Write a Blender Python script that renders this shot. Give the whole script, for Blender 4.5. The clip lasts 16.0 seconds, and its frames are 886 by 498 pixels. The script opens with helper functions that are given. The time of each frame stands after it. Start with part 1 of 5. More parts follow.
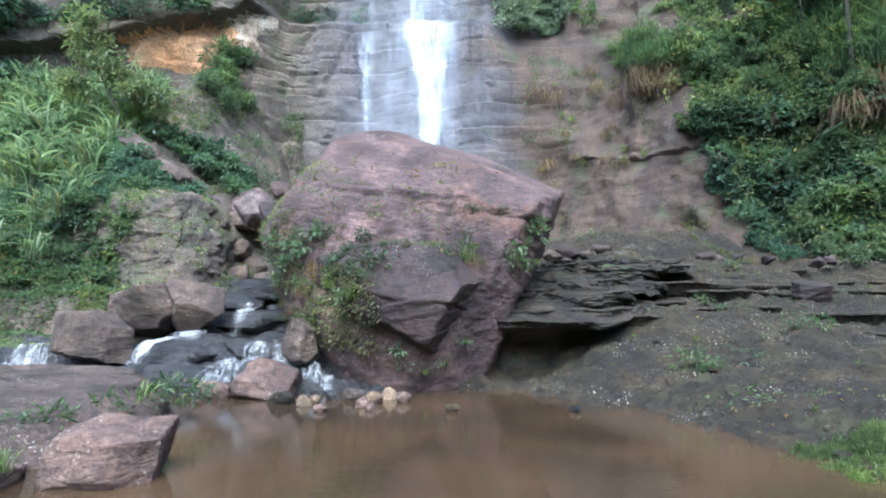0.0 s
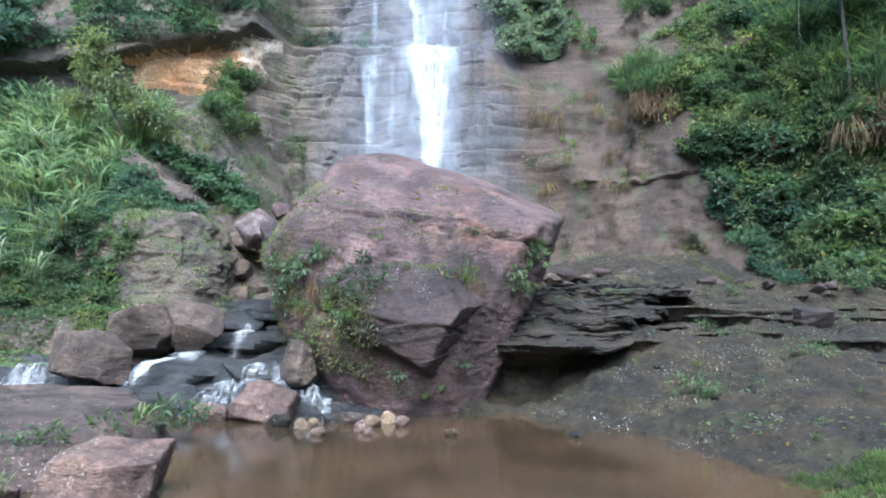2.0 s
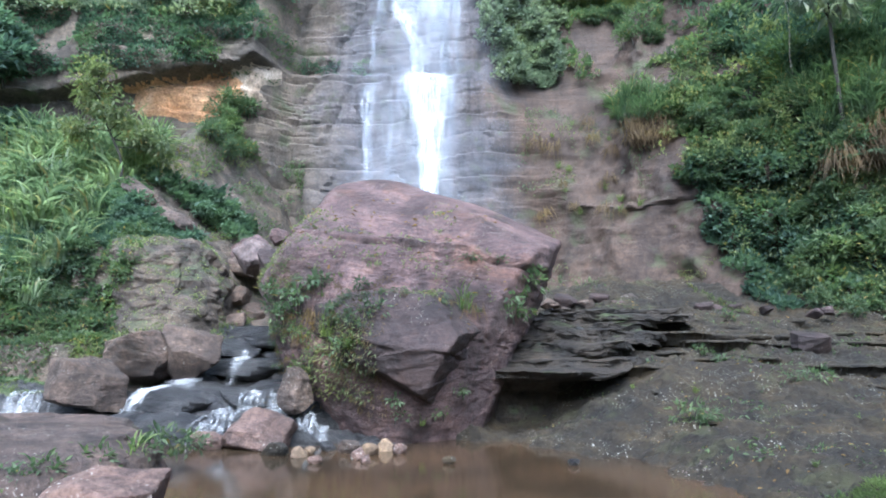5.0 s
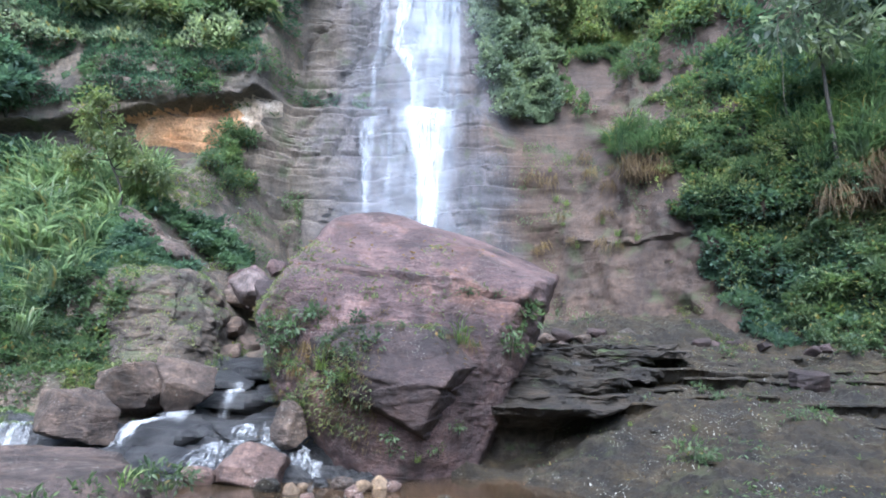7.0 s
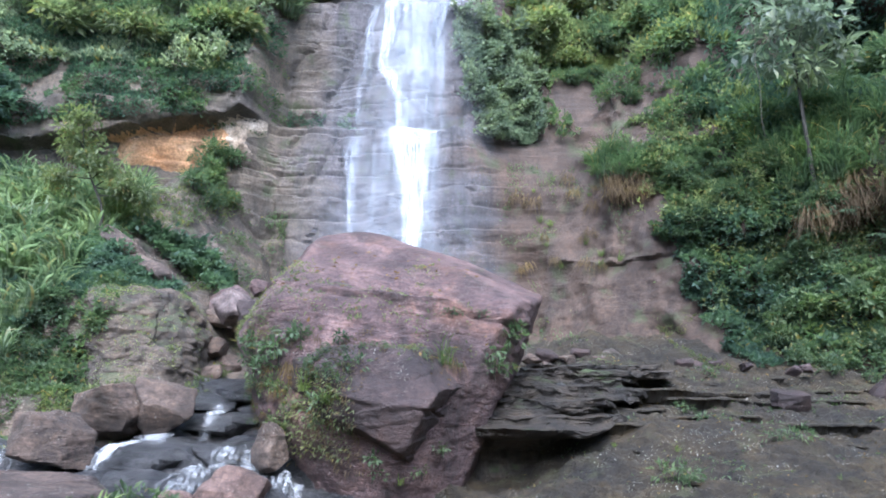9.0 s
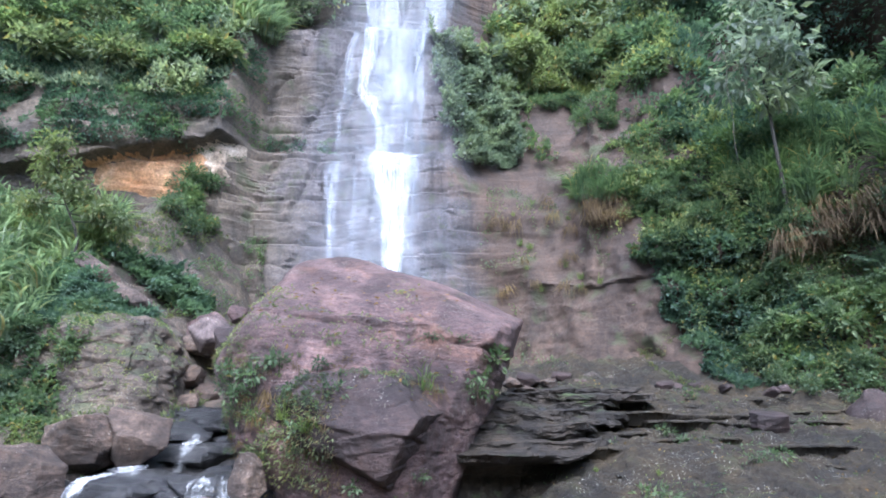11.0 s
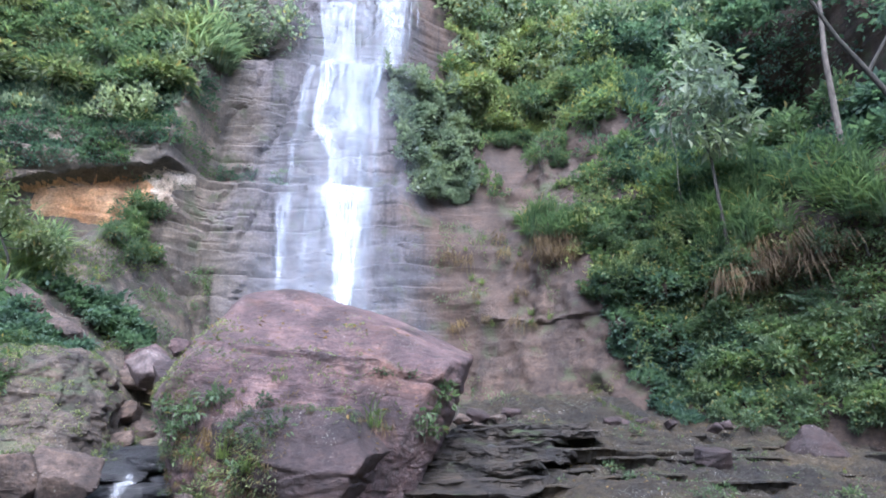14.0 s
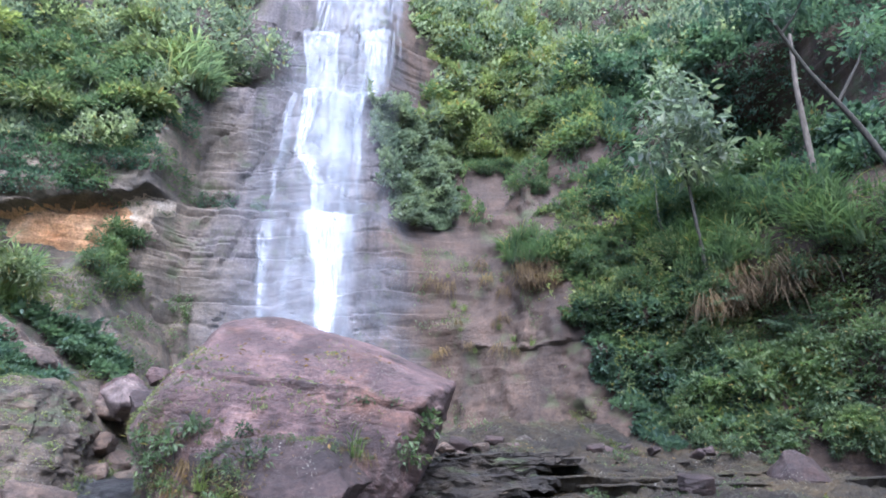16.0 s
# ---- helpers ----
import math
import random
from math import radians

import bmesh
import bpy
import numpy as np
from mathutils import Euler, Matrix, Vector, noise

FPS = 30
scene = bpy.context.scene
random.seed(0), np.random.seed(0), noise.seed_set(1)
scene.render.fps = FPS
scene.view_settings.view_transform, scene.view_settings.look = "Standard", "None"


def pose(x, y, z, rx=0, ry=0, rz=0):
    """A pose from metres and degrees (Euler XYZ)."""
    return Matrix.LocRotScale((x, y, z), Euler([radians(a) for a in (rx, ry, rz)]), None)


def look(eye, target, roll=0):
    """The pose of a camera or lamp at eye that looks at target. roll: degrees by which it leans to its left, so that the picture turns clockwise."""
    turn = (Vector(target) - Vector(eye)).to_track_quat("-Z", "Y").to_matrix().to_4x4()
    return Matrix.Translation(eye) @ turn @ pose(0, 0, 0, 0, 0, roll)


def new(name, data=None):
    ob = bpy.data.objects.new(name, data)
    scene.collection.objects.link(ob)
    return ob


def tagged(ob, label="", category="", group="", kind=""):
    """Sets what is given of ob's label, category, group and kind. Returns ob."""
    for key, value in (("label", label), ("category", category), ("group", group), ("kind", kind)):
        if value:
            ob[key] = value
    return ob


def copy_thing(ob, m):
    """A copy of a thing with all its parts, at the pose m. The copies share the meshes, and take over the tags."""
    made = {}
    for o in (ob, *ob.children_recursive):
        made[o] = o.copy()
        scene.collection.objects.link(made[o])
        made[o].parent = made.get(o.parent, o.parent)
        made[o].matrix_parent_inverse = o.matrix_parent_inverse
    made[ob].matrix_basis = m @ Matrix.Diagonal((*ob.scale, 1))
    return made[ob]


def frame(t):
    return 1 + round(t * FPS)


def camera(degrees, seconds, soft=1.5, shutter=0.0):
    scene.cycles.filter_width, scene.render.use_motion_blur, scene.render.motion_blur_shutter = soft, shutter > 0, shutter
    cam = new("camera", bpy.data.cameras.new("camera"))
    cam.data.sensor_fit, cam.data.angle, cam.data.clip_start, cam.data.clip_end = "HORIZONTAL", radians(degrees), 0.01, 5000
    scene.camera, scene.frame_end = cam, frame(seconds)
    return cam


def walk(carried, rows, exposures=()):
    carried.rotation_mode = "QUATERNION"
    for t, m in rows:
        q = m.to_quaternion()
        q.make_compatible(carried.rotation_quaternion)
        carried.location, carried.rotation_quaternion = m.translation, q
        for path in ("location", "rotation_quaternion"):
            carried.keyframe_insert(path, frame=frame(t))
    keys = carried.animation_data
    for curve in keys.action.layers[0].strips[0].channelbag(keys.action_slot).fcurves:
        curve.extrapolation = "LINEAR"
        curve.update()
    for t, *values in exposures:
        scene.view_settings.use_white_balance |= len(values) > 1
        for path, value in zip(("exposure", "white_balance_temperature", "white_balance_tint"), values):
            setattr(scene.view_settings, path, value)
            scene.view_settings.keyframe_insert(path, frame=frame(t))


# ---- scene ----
import mathutils
import mathutils.bvhtree
cam = camera(69.9, 16.0, soft=1.85)
PATH = [
    (0, (0.028, -0.069, 1.834), (0.025, 1.924, 2.003), 0.0),
    (0.5, (0.030, -0.076, 1.848), (0.024, 1.915, 2.040), 0.1),
    (1, (0.031, -0.083, 1.861), (0.016, 1.906, 2.07), 0.0),
    (1.5, (0.026, -0.088, 1.849), (0.008, 1.898, 2.083), 0.5),
    (2, (0.043, -0.081, 1.86), (0.036, 1.905, 2.096), 0.5),
    (2.5, (0.022, -0.088, 1.866), (0.008, 1.898, 2.096), -0.0),
    (3, (0.029, -0.102, 1.881), (0.022, 1.88, 2.146), -0.2),
    (3.5, (0.031, -0.11, 1.883), (0.023, 1.869, 2.169), -0.3),
    (4, (0.043, -0.128, 1.87), (0.042, 1.851, 2.159), -0.1),
    (6.5, (0.034, -0.129, 1.913), (0.03, 1.833, 2.301), 1.0),
    (7, (0.035, -0.136, 1.923), (0.043, 1.821, 2.334), 1.0),
    (7.5, (0.039, -0.139, 1.924), (0.05, 1.816, 2.347), 0.9),
    (8, (0.035, -0.145, 1.92), (0.065, 1.806, 2.359), 0.8),
    (8.5, (0.055, -0.144, 1.928), (0.095, 1.803, 2.386), 0.9),
    (9, (0.048, -0.143, 1.925), (0.103, 1.799, 2.398), 0.8),
    (11.5, (0.077, -0.157, 1.959), (0.218, 1.756, 2.525), -0.1),
    (12, (0.078, -0.161, 1.956), (0.255, 1.742, 2.544), 0.0),
    (12.5, (0.086, -0.161, 1.952), (0.284, 1.735, 2.557), -0.2),
    (13, (0.085, -0.097, 1.979), (0.317, 1.792, 2.595), -0.3),
    (13.5, (0.088, -0.118, 1.98), (0.335, 1.764, 2.61), -0.3),
    (14, (0.087, -0.115, 1.977), (0.347, 1.76, 2.622), -0.4),
    (14.5, (0.087, -0.119, 1.979), (0.373, 1.748, 2.636), -0.6),
    (15, (0.087, -0.123, 1.975), (0.38, 1.736, 2.653), -1.0),
    (15.5, (0.092, -0.133, 1.978), (0.388, 1.717, 2.677), -1.0),
    (16, (0.083, -0.136, 1.975), (0.395, 1.703, 2.698), -1.1),
]
walk(cam, [(t, look(eye, target, roll)) for t, eye, target, roll in PATH], [(0, 1.83, 5090, 4), (7, 1.85, 5130, 9), (16, 1.86, 5150, 16)])


# ---- light ----
world = bpy.data.worlds.new("sky")
scene.world = world
world.use_nodes = True
wn = world.node_tree.nodes
sky = wn.new("ShaderNodeTexSky")
sky.sky_type = "NISHITA"
sky.sun_disc = False
sky.sun_elevation, sky.sun_rotation = radians(51), radians(186)
sky.air_density, sky.dust_density = 1.0, 3.0
wn["Background"].inputs["Strength"].default_value = 0.15
world.node_tree.links.new(sky.outputs[0], wn["Background"].inputs["Color"])
sun = new("sun", bpy.data.lights.new("sun", "SUN"))
sun.data.energy, sun.data.angle, sun.data.color = 2.6, radians(55), (1.0, 0.96, 0.9)
sun.matrix_world = look((-4, -27, 48), (0, 12, 0))

# ---- numbers: noise on arrays ----
WATER = 0.28


def hash3(i, j, k):
    n = (i * 374761393 + j * 668265263 + k * 1274126177) & 0x7FFFFFFF
    n = ((n ^ (n >> 13)) * 1103515245) & 0x7FFFFFFF
    n = ((n ^ (n >> 15)) * 668265263) & 0x7FFFFFFF
    return (n ^ (n >> 12)) % 65536 / 32767.5 - 1.0


def vnoise(p):
    """Value noise, -1 to 1, at the rows of p."""
    f = np.floor(p)
    i = f.astype(np.int64)
    w = p - f
    w = w * w * w * (w * (w * 6 - 15) + 10)
    total = 0
    for a in (0, 1):
        for b in (0, 1):
            for c in (0, 1):
                k = np.where(a, w[:, 0], 1 - w[:, 0]) * np.where(b, w[:, 1], 1 - w[:, 1]) * np.where(c, w[:, 2], 1 - w[:, 2])
                total = total + k * hash3(i[:, 0] + a, i[:, 1] + b, i[:, 2] + c)
    return total


def fbm(p, octaves=4, seed=0.0):
    total, amp = 0, 1.0
    q = np.asarray(p, float) + seed * 17.31
    for o in range(octaves):
        total = total + amp * vnoise(q)
        q, amp = q * 2.03 + 11.7, amp * 0.5
    return total


def ramp(x, a, b):
    w = np.clip((x - a) / (b - a), 0, 1)
    return w * w * (3 - 2 * w)


def terrace(z, step, sharp=0.35):
    """Bedding: heights drawn together into beds of that thickness."""
    n = np.floor(z / step)
    f = z / step - n
    return (n + np.where(f < 1 - sharp, 0.12 * f / (1 - sharp), 0.12 + 0.88 * (f - 1 + sharp) / sharp)) * step


# ---- materials ----
def nodes(name):
    m = bpy.data.materials.new(name)
    m.use_nodes = True
    t = m.node_tree
    return m, t, t.nodes["Principled BSDF"]


def link(t, a, b):
    t.links.new(a, b)


def coords(t, scale=(1, 1, 1)):
    c = t.nodes.new("ShaderNodeNewGeometry")
    m = t.nodes.new("ShaderNodeMapping")
    m.inputs["Scale"].default_value = scale
    link(t, c.outputs["Position"], m.inputs["Vector"])
    return m.outputs[0]


def noise_node(t, vec, scale, detail=4, rough=0.55, distort=0.0):
    n = t.nodes.new("ShaderNodeTexNoise")
    n.inputs["Scale"].default_value, n.inputs["Detail"].default_value = scale, detail
    n.inputs["Roughness"].default_value, n.inputs["Distortion"].default_value = rough, distort
    link(t, vec, n.inputs["Vector"])
    return n.outputs["Fac"]


def stops(t, fac, rows):
    r = t.nodes.new("ShaderNodeValToRGB")
    e = r.color_ramp.elements
    while len(e) < len(rows):
        e.new(0.5)
    for el, (pos, col) in zip(e, rows):
        el.position = pos
        el.color = (*col, 1) if len(col) == 3 else col
    link(t, fac, r.inputs[0])
    return r.outputs[0]


def grey(t, fac, a, b):
    r = t.nodes.new("ShaderNodeMapRange")
    r.inputs[1].default_value, r.inputs[2].default_value = a, b
    link(t, fac, r.inputs[0])
    return r.outputs[0]


def mix(t, fac, a, b, mode="MIX"):
    n = t.nodes.new("ShaderNodeMix")
    n.data_type, n.blend_type = "RGBA", mode
    for key, v in ((0, fac), (6, a), (7, b)):
        if isinstance(v, (int, float)):
            n.inputs[key].default_value = v
        elif isinstance(v, tuple):
            n.inputs[key].default_value = (*v, 1)
        else:
            link(t, v, n.inputs[key])
    return n.outputs[2]


def mul(t, a, b, op="MULTIPLY"):
    n = t.nodes.new("ShaderNodeMath")
    n.operation = op
    for k, v in ((0, a), (1, b)):
        if isinstance(v, (int, float)):
            n.inputs[k].default_value = v
        else:
            link(t, v, n.inputs[k])
    return n.outputs[0]


def bump(t, bsdf, height, strength, distance):
    b = t.nodes.new("ShaderNodeBump")
    b.inputs["Strength"].default_value, b.inputs["Distance"].default_value = strength, distance
    link(t, height, b.inputs["Height"])
    link(t, b.outputs[0], bsdf.inputs["Normal"])


def upward(t):
    g = t.nodes.new("ShaderNodeNewGeometry")
    s = t.nodes.new("ShaderNodeSeparateXYZ")
    link(t, g.outputs["Normal"], s.inputs[0])
    return s.outputs[2]


def rock_mat(name, dark, mid, light, scale=0.6, strata=0.0, moss=0.0, lichen=0.0, rough=(0.6, 0.9), relief=0.8, moss_col=(0.05, 0.075, 0.02), mottle=0.9, ochre=0.0):
    m, t, b = nodes(name)
    flat = coords(t)
    bedded = coords(t, (0.6, 0.6, 2.2))
    big = noise_node(t, flat, scale, 5, 0.6, 0.6)
    col = stops(t, big, [(0.3, dark), (0.5, mid), (0.72, light)])
    beds = noise_node(t, bedded, 1.7, 6, 0.6, 0.3)
    if strata:
        col = mix(t, strata, col, stops(t, beds, [(0.3, (0.25, 0.25, 0.26)), (0.48, (0.75, 0.75, 0.75)), (0.7, (1.25, 1.2, 1.15))]), "MULTIPLY")
    fine = noise_node(t, flat, 13, 8, 0.76)
    col = mix(t, 0.8, col, stops(t, fine, [(0.32, (0.35, 0.35, 0.35)), (0.68, (1.65, 1.65, 1.65))]), "MULTIPLY")
    wrinkle = noise_node(t, coords(t, (0.65, 0.9, 1.9)), 5.0, 7, 0.66, 0.9)
    col = mix(t, 0.5, col, stops(t, wrinkle, [(0.36, (0.42, 0.42, 0.43)), (0.46, (0.95, 0.95, 0.95)), (0.56, (1.0, 1.0, 1.0)), (0.68, (1.4, 1.37, 1.32))]), "MULTIPLY")
    patch = noise_node(t, flat, 2.6, 7, 0.68, 0.6)
    col = mix(t, mottle, col, stops(t, patch, [(0.32, (0.42, 0.42, 0.44)), (0.5, (0.95, 0.95, 0.95)), (0.68, (1.6, 1.55, 1.45))]), "MULTIPLY")
    stain = noise_node(t, coords(t, (1, 1, 0.45)), 0.9, 6, 0.62, 0.8)
    col = mix(t, 0.85, col, stops(t, stain, [(0.34, (0.4, 0.38, 0.36)), (0.5, (1, 1, 1)), (0.7, (1.25, 1.2, 1.12))]), "MULTIPLY")
    if ochre:
        f = mul(t, grey(t, noise_node(t, coords(t, (1, 1, 0.6)), 0.75, 6, 0.65, 1.0), 0.54, 0.68), ochre)
        col = mix(t, f, col, mix(t, 1.0, col, (1.4, 1.14, 0.8), "MULTIPLY"))
    if lichen:
        v = noise_node(t, flat, 26, 3, 0.5)
        w = noise_node(t, flat, 1.3, 3)
        f = mul(t, grey(t, v, 0.62, 0.7), grey(t, w, 0.62 - 0.3 * lichen, 0.75 - 0.3 * lichen))
        col = mix(t, f, col, (0.42, 0.41, 0.36))
    if moss:
        f = mul(t, grey(t, upward(t), 0.25, 0.8), grey(t, noise_node(t, flat, 1.1, 5, 0.6), 0.68 - 0.35 * moss, 0.8 - 0.35 * moss))
        col = mix(t, f, col, mix(t, fine, tuple(0.5 * c for c in moss_col), tuple(1.5 * c for c in moss_col)))
    link(t, col, b.inputs["Base Color"])
    r = t.nodes.new("ShaderNodeMapRange")
    r.inputs[3].default_value, r.inputs[4].default_value = rough
    link(t, big, r.inputs[0])
    link(t, r.outputs[0], b.inputs["Roughness"])
    h = mul(t, mul(t, beds, 0.8), mul(t, noise_node(t, flat, 22, 5, 0.7), 0.5), "ADD")
    h = mul(t, h, mul(t, wrinkle, 0.8), "ADD")
    bump(t, b, h, relief, 0.16)
    return m


BOULDER = rock_mat("pink_sandstone", (0.064, 0.04, 0.0375), (0.12, 0.075, 0.07), (0.2, 0.127, 0.116), 0.7, strata=0.2, lichen=0.35, moss=0.1, rough=(0.4, 0.75), relief=0.9, mottle=0.7, ochre=0.7)
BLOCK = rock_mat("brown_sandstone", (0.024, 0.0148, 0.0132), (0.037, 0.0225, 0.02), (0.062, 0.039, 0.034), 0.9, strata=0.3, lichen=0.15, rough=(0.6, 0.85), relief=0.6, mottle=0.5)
BANKSIDE = rock_mat("bankside_rock", (0.052, 0.04, 0.03), (0.1, 0.076, 0.056), (0.18, 0.14, 0.105), 0.6, strata=0.4, moss=0.55, lichen=0.4, moss_col=(0.055, 0.07, 0.026))
SLAB = rock_mat("shelf_rock", (0.0138, 0.0098, 0.0044), (0.0272, 0.0192, 0.0082), (0.055, 0.0395, 0.0175), 0.5, strata=0.5, moss=0.36, lichen=0.36, rough=(0.7, 0.95), moss_col=(0.038, 0.037, 0.013), mottle=0.8)
WETROCK = rock_mat("wet_black_rock", (0.018, 0.018, 0.019), (0.039, 0.039, 0.041), (0.082, 0.078, 0.077), 0.8, strata=0.4, rough=(0.15, 0.5))
BANKROCK = rock_mat("bank_rock", (0.05, 0.036, 0.028), (0.092, 0.064, 0.048), (0.16, 0.115, 0.088), 0.6, strata=0.45, moss=0.2, lichen=0.4)
SLABROCK = rock_mat("slab_rock", (0.046, 0.032, 0.026), (0.084, 0.058, 0.047), (0.14, 0.1, 0.082), 0.5, strata=0.45, moss=0.15, lichen=0.35, mottle=0.8, ochre=0.8)
WARMROCK = rock_mat("warm_rock", (0.085, 0.054, 0.043), (0.152, 0.097, 0.078), (0.25, 0.168, 0.136), 0.9, strata=0.2, lichen=0.6)
PALEROCK = rock_mat("pale_pink_rock", (0.1, 0.073, 0.067), (0.165, 0.125, 0.116), (0.25, 0.2, 0.187), 0.8, strata=0.3, lichen=0.3)
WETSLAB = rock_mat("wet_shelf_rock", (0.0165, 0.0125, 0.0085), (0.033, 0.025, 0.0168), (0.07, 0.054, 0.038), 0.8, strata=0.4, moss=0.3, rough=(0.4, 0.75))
OCHRE = rock_mat("ochre_rock", (0.42, 0.2, 0.085), (0.52, 0.29, 0.14), (0.58, 0.43, 0.28), 0.35, strata=0.15, rough=(0.7, 0.95), mottle=0.4)
TAN = rock_mat("tan_rock", (0.3, 0.21, 0.14), (0.42, 0.33, 0.24), (0.52, 0.44, 0.35), 0.5, strata=0.15, rough=(0.7, 0.95), mottle=0.4)
EARTH = rock_mat("earth", (0.05, 0.04, 0.028), (0.09, 0.07, 0.045), (0.14, 0.11, 0.075), 0.7, moss=0.9, rough=(0.8, 1.0))
PEBBLE = rock_mat("yellow_stone", (0.17, 0.11, 0.065), (0.26, 0.18, 0.11), (0.36, 0.27, 0.18), 1.5, rough=(0.4, 0.7))


def cliff_mat():
    """Blue-grey bedded rock round the fall, brown earthy rock to the east, tan beds to the west."""
    m, t, b = nodes("cliff_rock")
    flat, bedded = coords(t), coords(t, (0.22, 0.22, 2.6))
    c = t.nodes.new("ShaderNodeTexCoord")
    s = t.nodes.new("ShaderNodeSeparateXYZ")
    link(t, c.outputs["Object"], s.inputs[0])
    big = noise_node(t, flat, 0.35, 6, 0.6, 0.5)
    wobble = mul(t, mul(t, big, -0.5, "ADD"), 9.0)
    xx = mul(t, s.outputs[0], wobble, "ADD")
    greyrock = stops(t, big, [(0.3, (0.044, 0.038, 0.04)), (0.5, (0.076, 0.066, 0.068)), (0.72, (0.12, 0.104, 0.102))])
    brown = stops(t, big, [(0.3, (0.039, 0.0245, 0.0165)), (0.5, (0.061, 0.0392, 0.027)), (0.72, (0.09, 0.061, 0.044))])
    tan = stops(t, big, [(0.3, (0.062, 0.05, 0.038)), (0.5, (0.115, 0.09, 0.066)), (0.72, (0.19, 0.145, 0.1))])
    col = mix(t, grey(t, xx, 1.5, 3.5), greyrock, brown)
    col = mix(t, grey(t, xx, -3.6, -6.2), col, tan)
    beds = noise_node(t, bedded, 1.6, 7, 0.68, 1.4)
    fine = noise_node(t, flat, 8, 8, 0.76)
    col = mix(t, 0.35, col, stops(t, beds, [(0.3, (0.3, 0.3, 0.32)), (0.48, (0.85, 0.85, 0.85)), (0.7, (1.35, 1.32, 1.28))]), "MULTIPLY")
    col = mix(t, 0.75, col, stops(t, fine, [(0.32, (0.35, 0.35, 0.35)), (0.68, (1.65, 1.65, 1.65))]), "MULTIPLY")
    streak = noise_node(t, coords(t, (1.3, 1.3, 0.16)), 1.0, 6, 0.65, 0.5)
    col = mix(t, 0.8, col, stops(t, streak, [(0.36, (0.45, 0.45, 0.46)), (0.5, (1, 1, 1)), (0.66, (1.3, 1.25, 1.2))]), "MULTIPLY")
    f = mul(t, grey(t, noise_node(t, flat, 0.9, 6, 0.65), 0.56, 0.66), 0.75)
    col = mix(t, f, col, (0.055, 0.065, 0.026))
    link(t, col, b.inputs["Base Color"])
    link(t, grey(t, big, -0.6, 0.8), b.inputs["Roughness"])
    bump(t, b, mul(t, mul(t, beds, 0.5), noise_node(t, flat, 9, 7, 0.72), "ADD"), 0.7, 0.14)
    return m


CLIFF = cliff_mat()


def water_mat():
    m, t, b = nodes("pool_water")
    v = coords(t)
    col = stops(t, noise_node(t, v, 0.5, 3), [(0.35, (0.03, 0.022, 0.0135)), (0.65, (0.068, 0.042, 0.023))])
    link(t, col, b.inputs["Base Color"])
    b.inputs["Roughness"].default_value, b.inputs["IOR"].default_value = 0.06, 1.33
    bump(t, b, noise_node(t, coords(t, (1, 2.2, 1)), 5, 3), 0.12, 0.02)
    return m


POOL = water_mat()


def fall_mat(name, dense, scale=(9.0, 9.0, 0.35), most=0.9, tone=(0.5, 0.535, 0.6)):
    """White falling water: strands drawn out downwards, gaps between."""
    m, t, b = nodes(name)
    f = noise_node(t, coords(t, scale), 1.0, 5, 0.6, 0.2)
    g = noise_node(t, coords(t, (1.2, 1.2, 0.25)), 1.0, 3)
    a = grey(t, mul(t, f, mul(t, g, 0.5), "ADD"), 0.85 - 0.5 * dense, 1.3 - 0.5 * dense)
    b.inputs["Base Color"].default_value = (*tone, 1)
    b.inputs["Roughness"].default_value = 0.35
    cover = t.nodes.new("ShaderNodeAttribute")
    cover.attribute_name = "cover"
    link(t, mul(t, mul(t, a, most), cover.outputs["Fac"]), b.inputs["Alpha"])
    bump(t, b, f, 0.4, 0.05)
    return m


FALL = fall_mat("white_water", 0.7, (11, 11, 0.5), most=0.8, tone=(0.78, 0.8, 0.83))
THIN = fall_mat("thin_water", 0.45, most=0.42)
WHITE = fall_mat("white_strand", 0.9, (14, 14, 2.2), most=0.3)
BROKEN = fall_mat("broken_water", 0.55, (6, 6, 1.5), most=0.6)
VEIL = fall_mat("veil_water", 0.65, (5, 5, 0.4), most=0.17, tone=(0.62, 0.67, 0.76))
MIST = fall_mat("spray_mist", 0.8, (0.5, 0.5, 0.3), most=0.07, tone=(0.75, 0.8, 0.9))
RAPID = fall_mat("rapid_water", 0.6, (16, 16, 12), most=0.36, tone=(0.75, 0.77, 0.8))
SURGE = fall_mat("surging_water", 0.62, (7, 7, 1.1), most=0.72, tone=(0.7, 0.73, 0.78))


# ---- meshes ----
def mesh_of(name, verts, faces, material, smooth=True):
    me = bpy.data.meshes.new(name)
    me.from_pydata([tuple(v) for v in np.asarray(verts).tolist()], [], faces)
    me.materials.append(material)
    if smooth:
        me.polygons.foreach_set("use_smooth", [True] * len(me.polygons))
    me.update()
    return me


def grid_faces(nu, nv, wrap=False):
    idx = np.arange(nu * nv).reshape(nu, nv)
    if wrap:
        idx = np.vstack([idx, idx[:1]])
    a, b, c, d = idx[:-1, :-1], idx[1:, :-1], idx[1:, 1:], idx[:-1, 1:]
    return np.stack([a, b, c, d], -1).reshape(-1, 4).tolist()


def sheet(name, p, material, smooth=True):
    """An object from a grid of places, p[u, v, xyz]."""
    nu, nv, _ = p.shape
    return new(name, mesh_of(name, p.reshape(-1, 3), grid_faces(nu, nv), material, smooth))


def part(name, me, parent, label=""):
    ob = new(name, me)
    ob.parent = parent
    return tagged(ob, label)


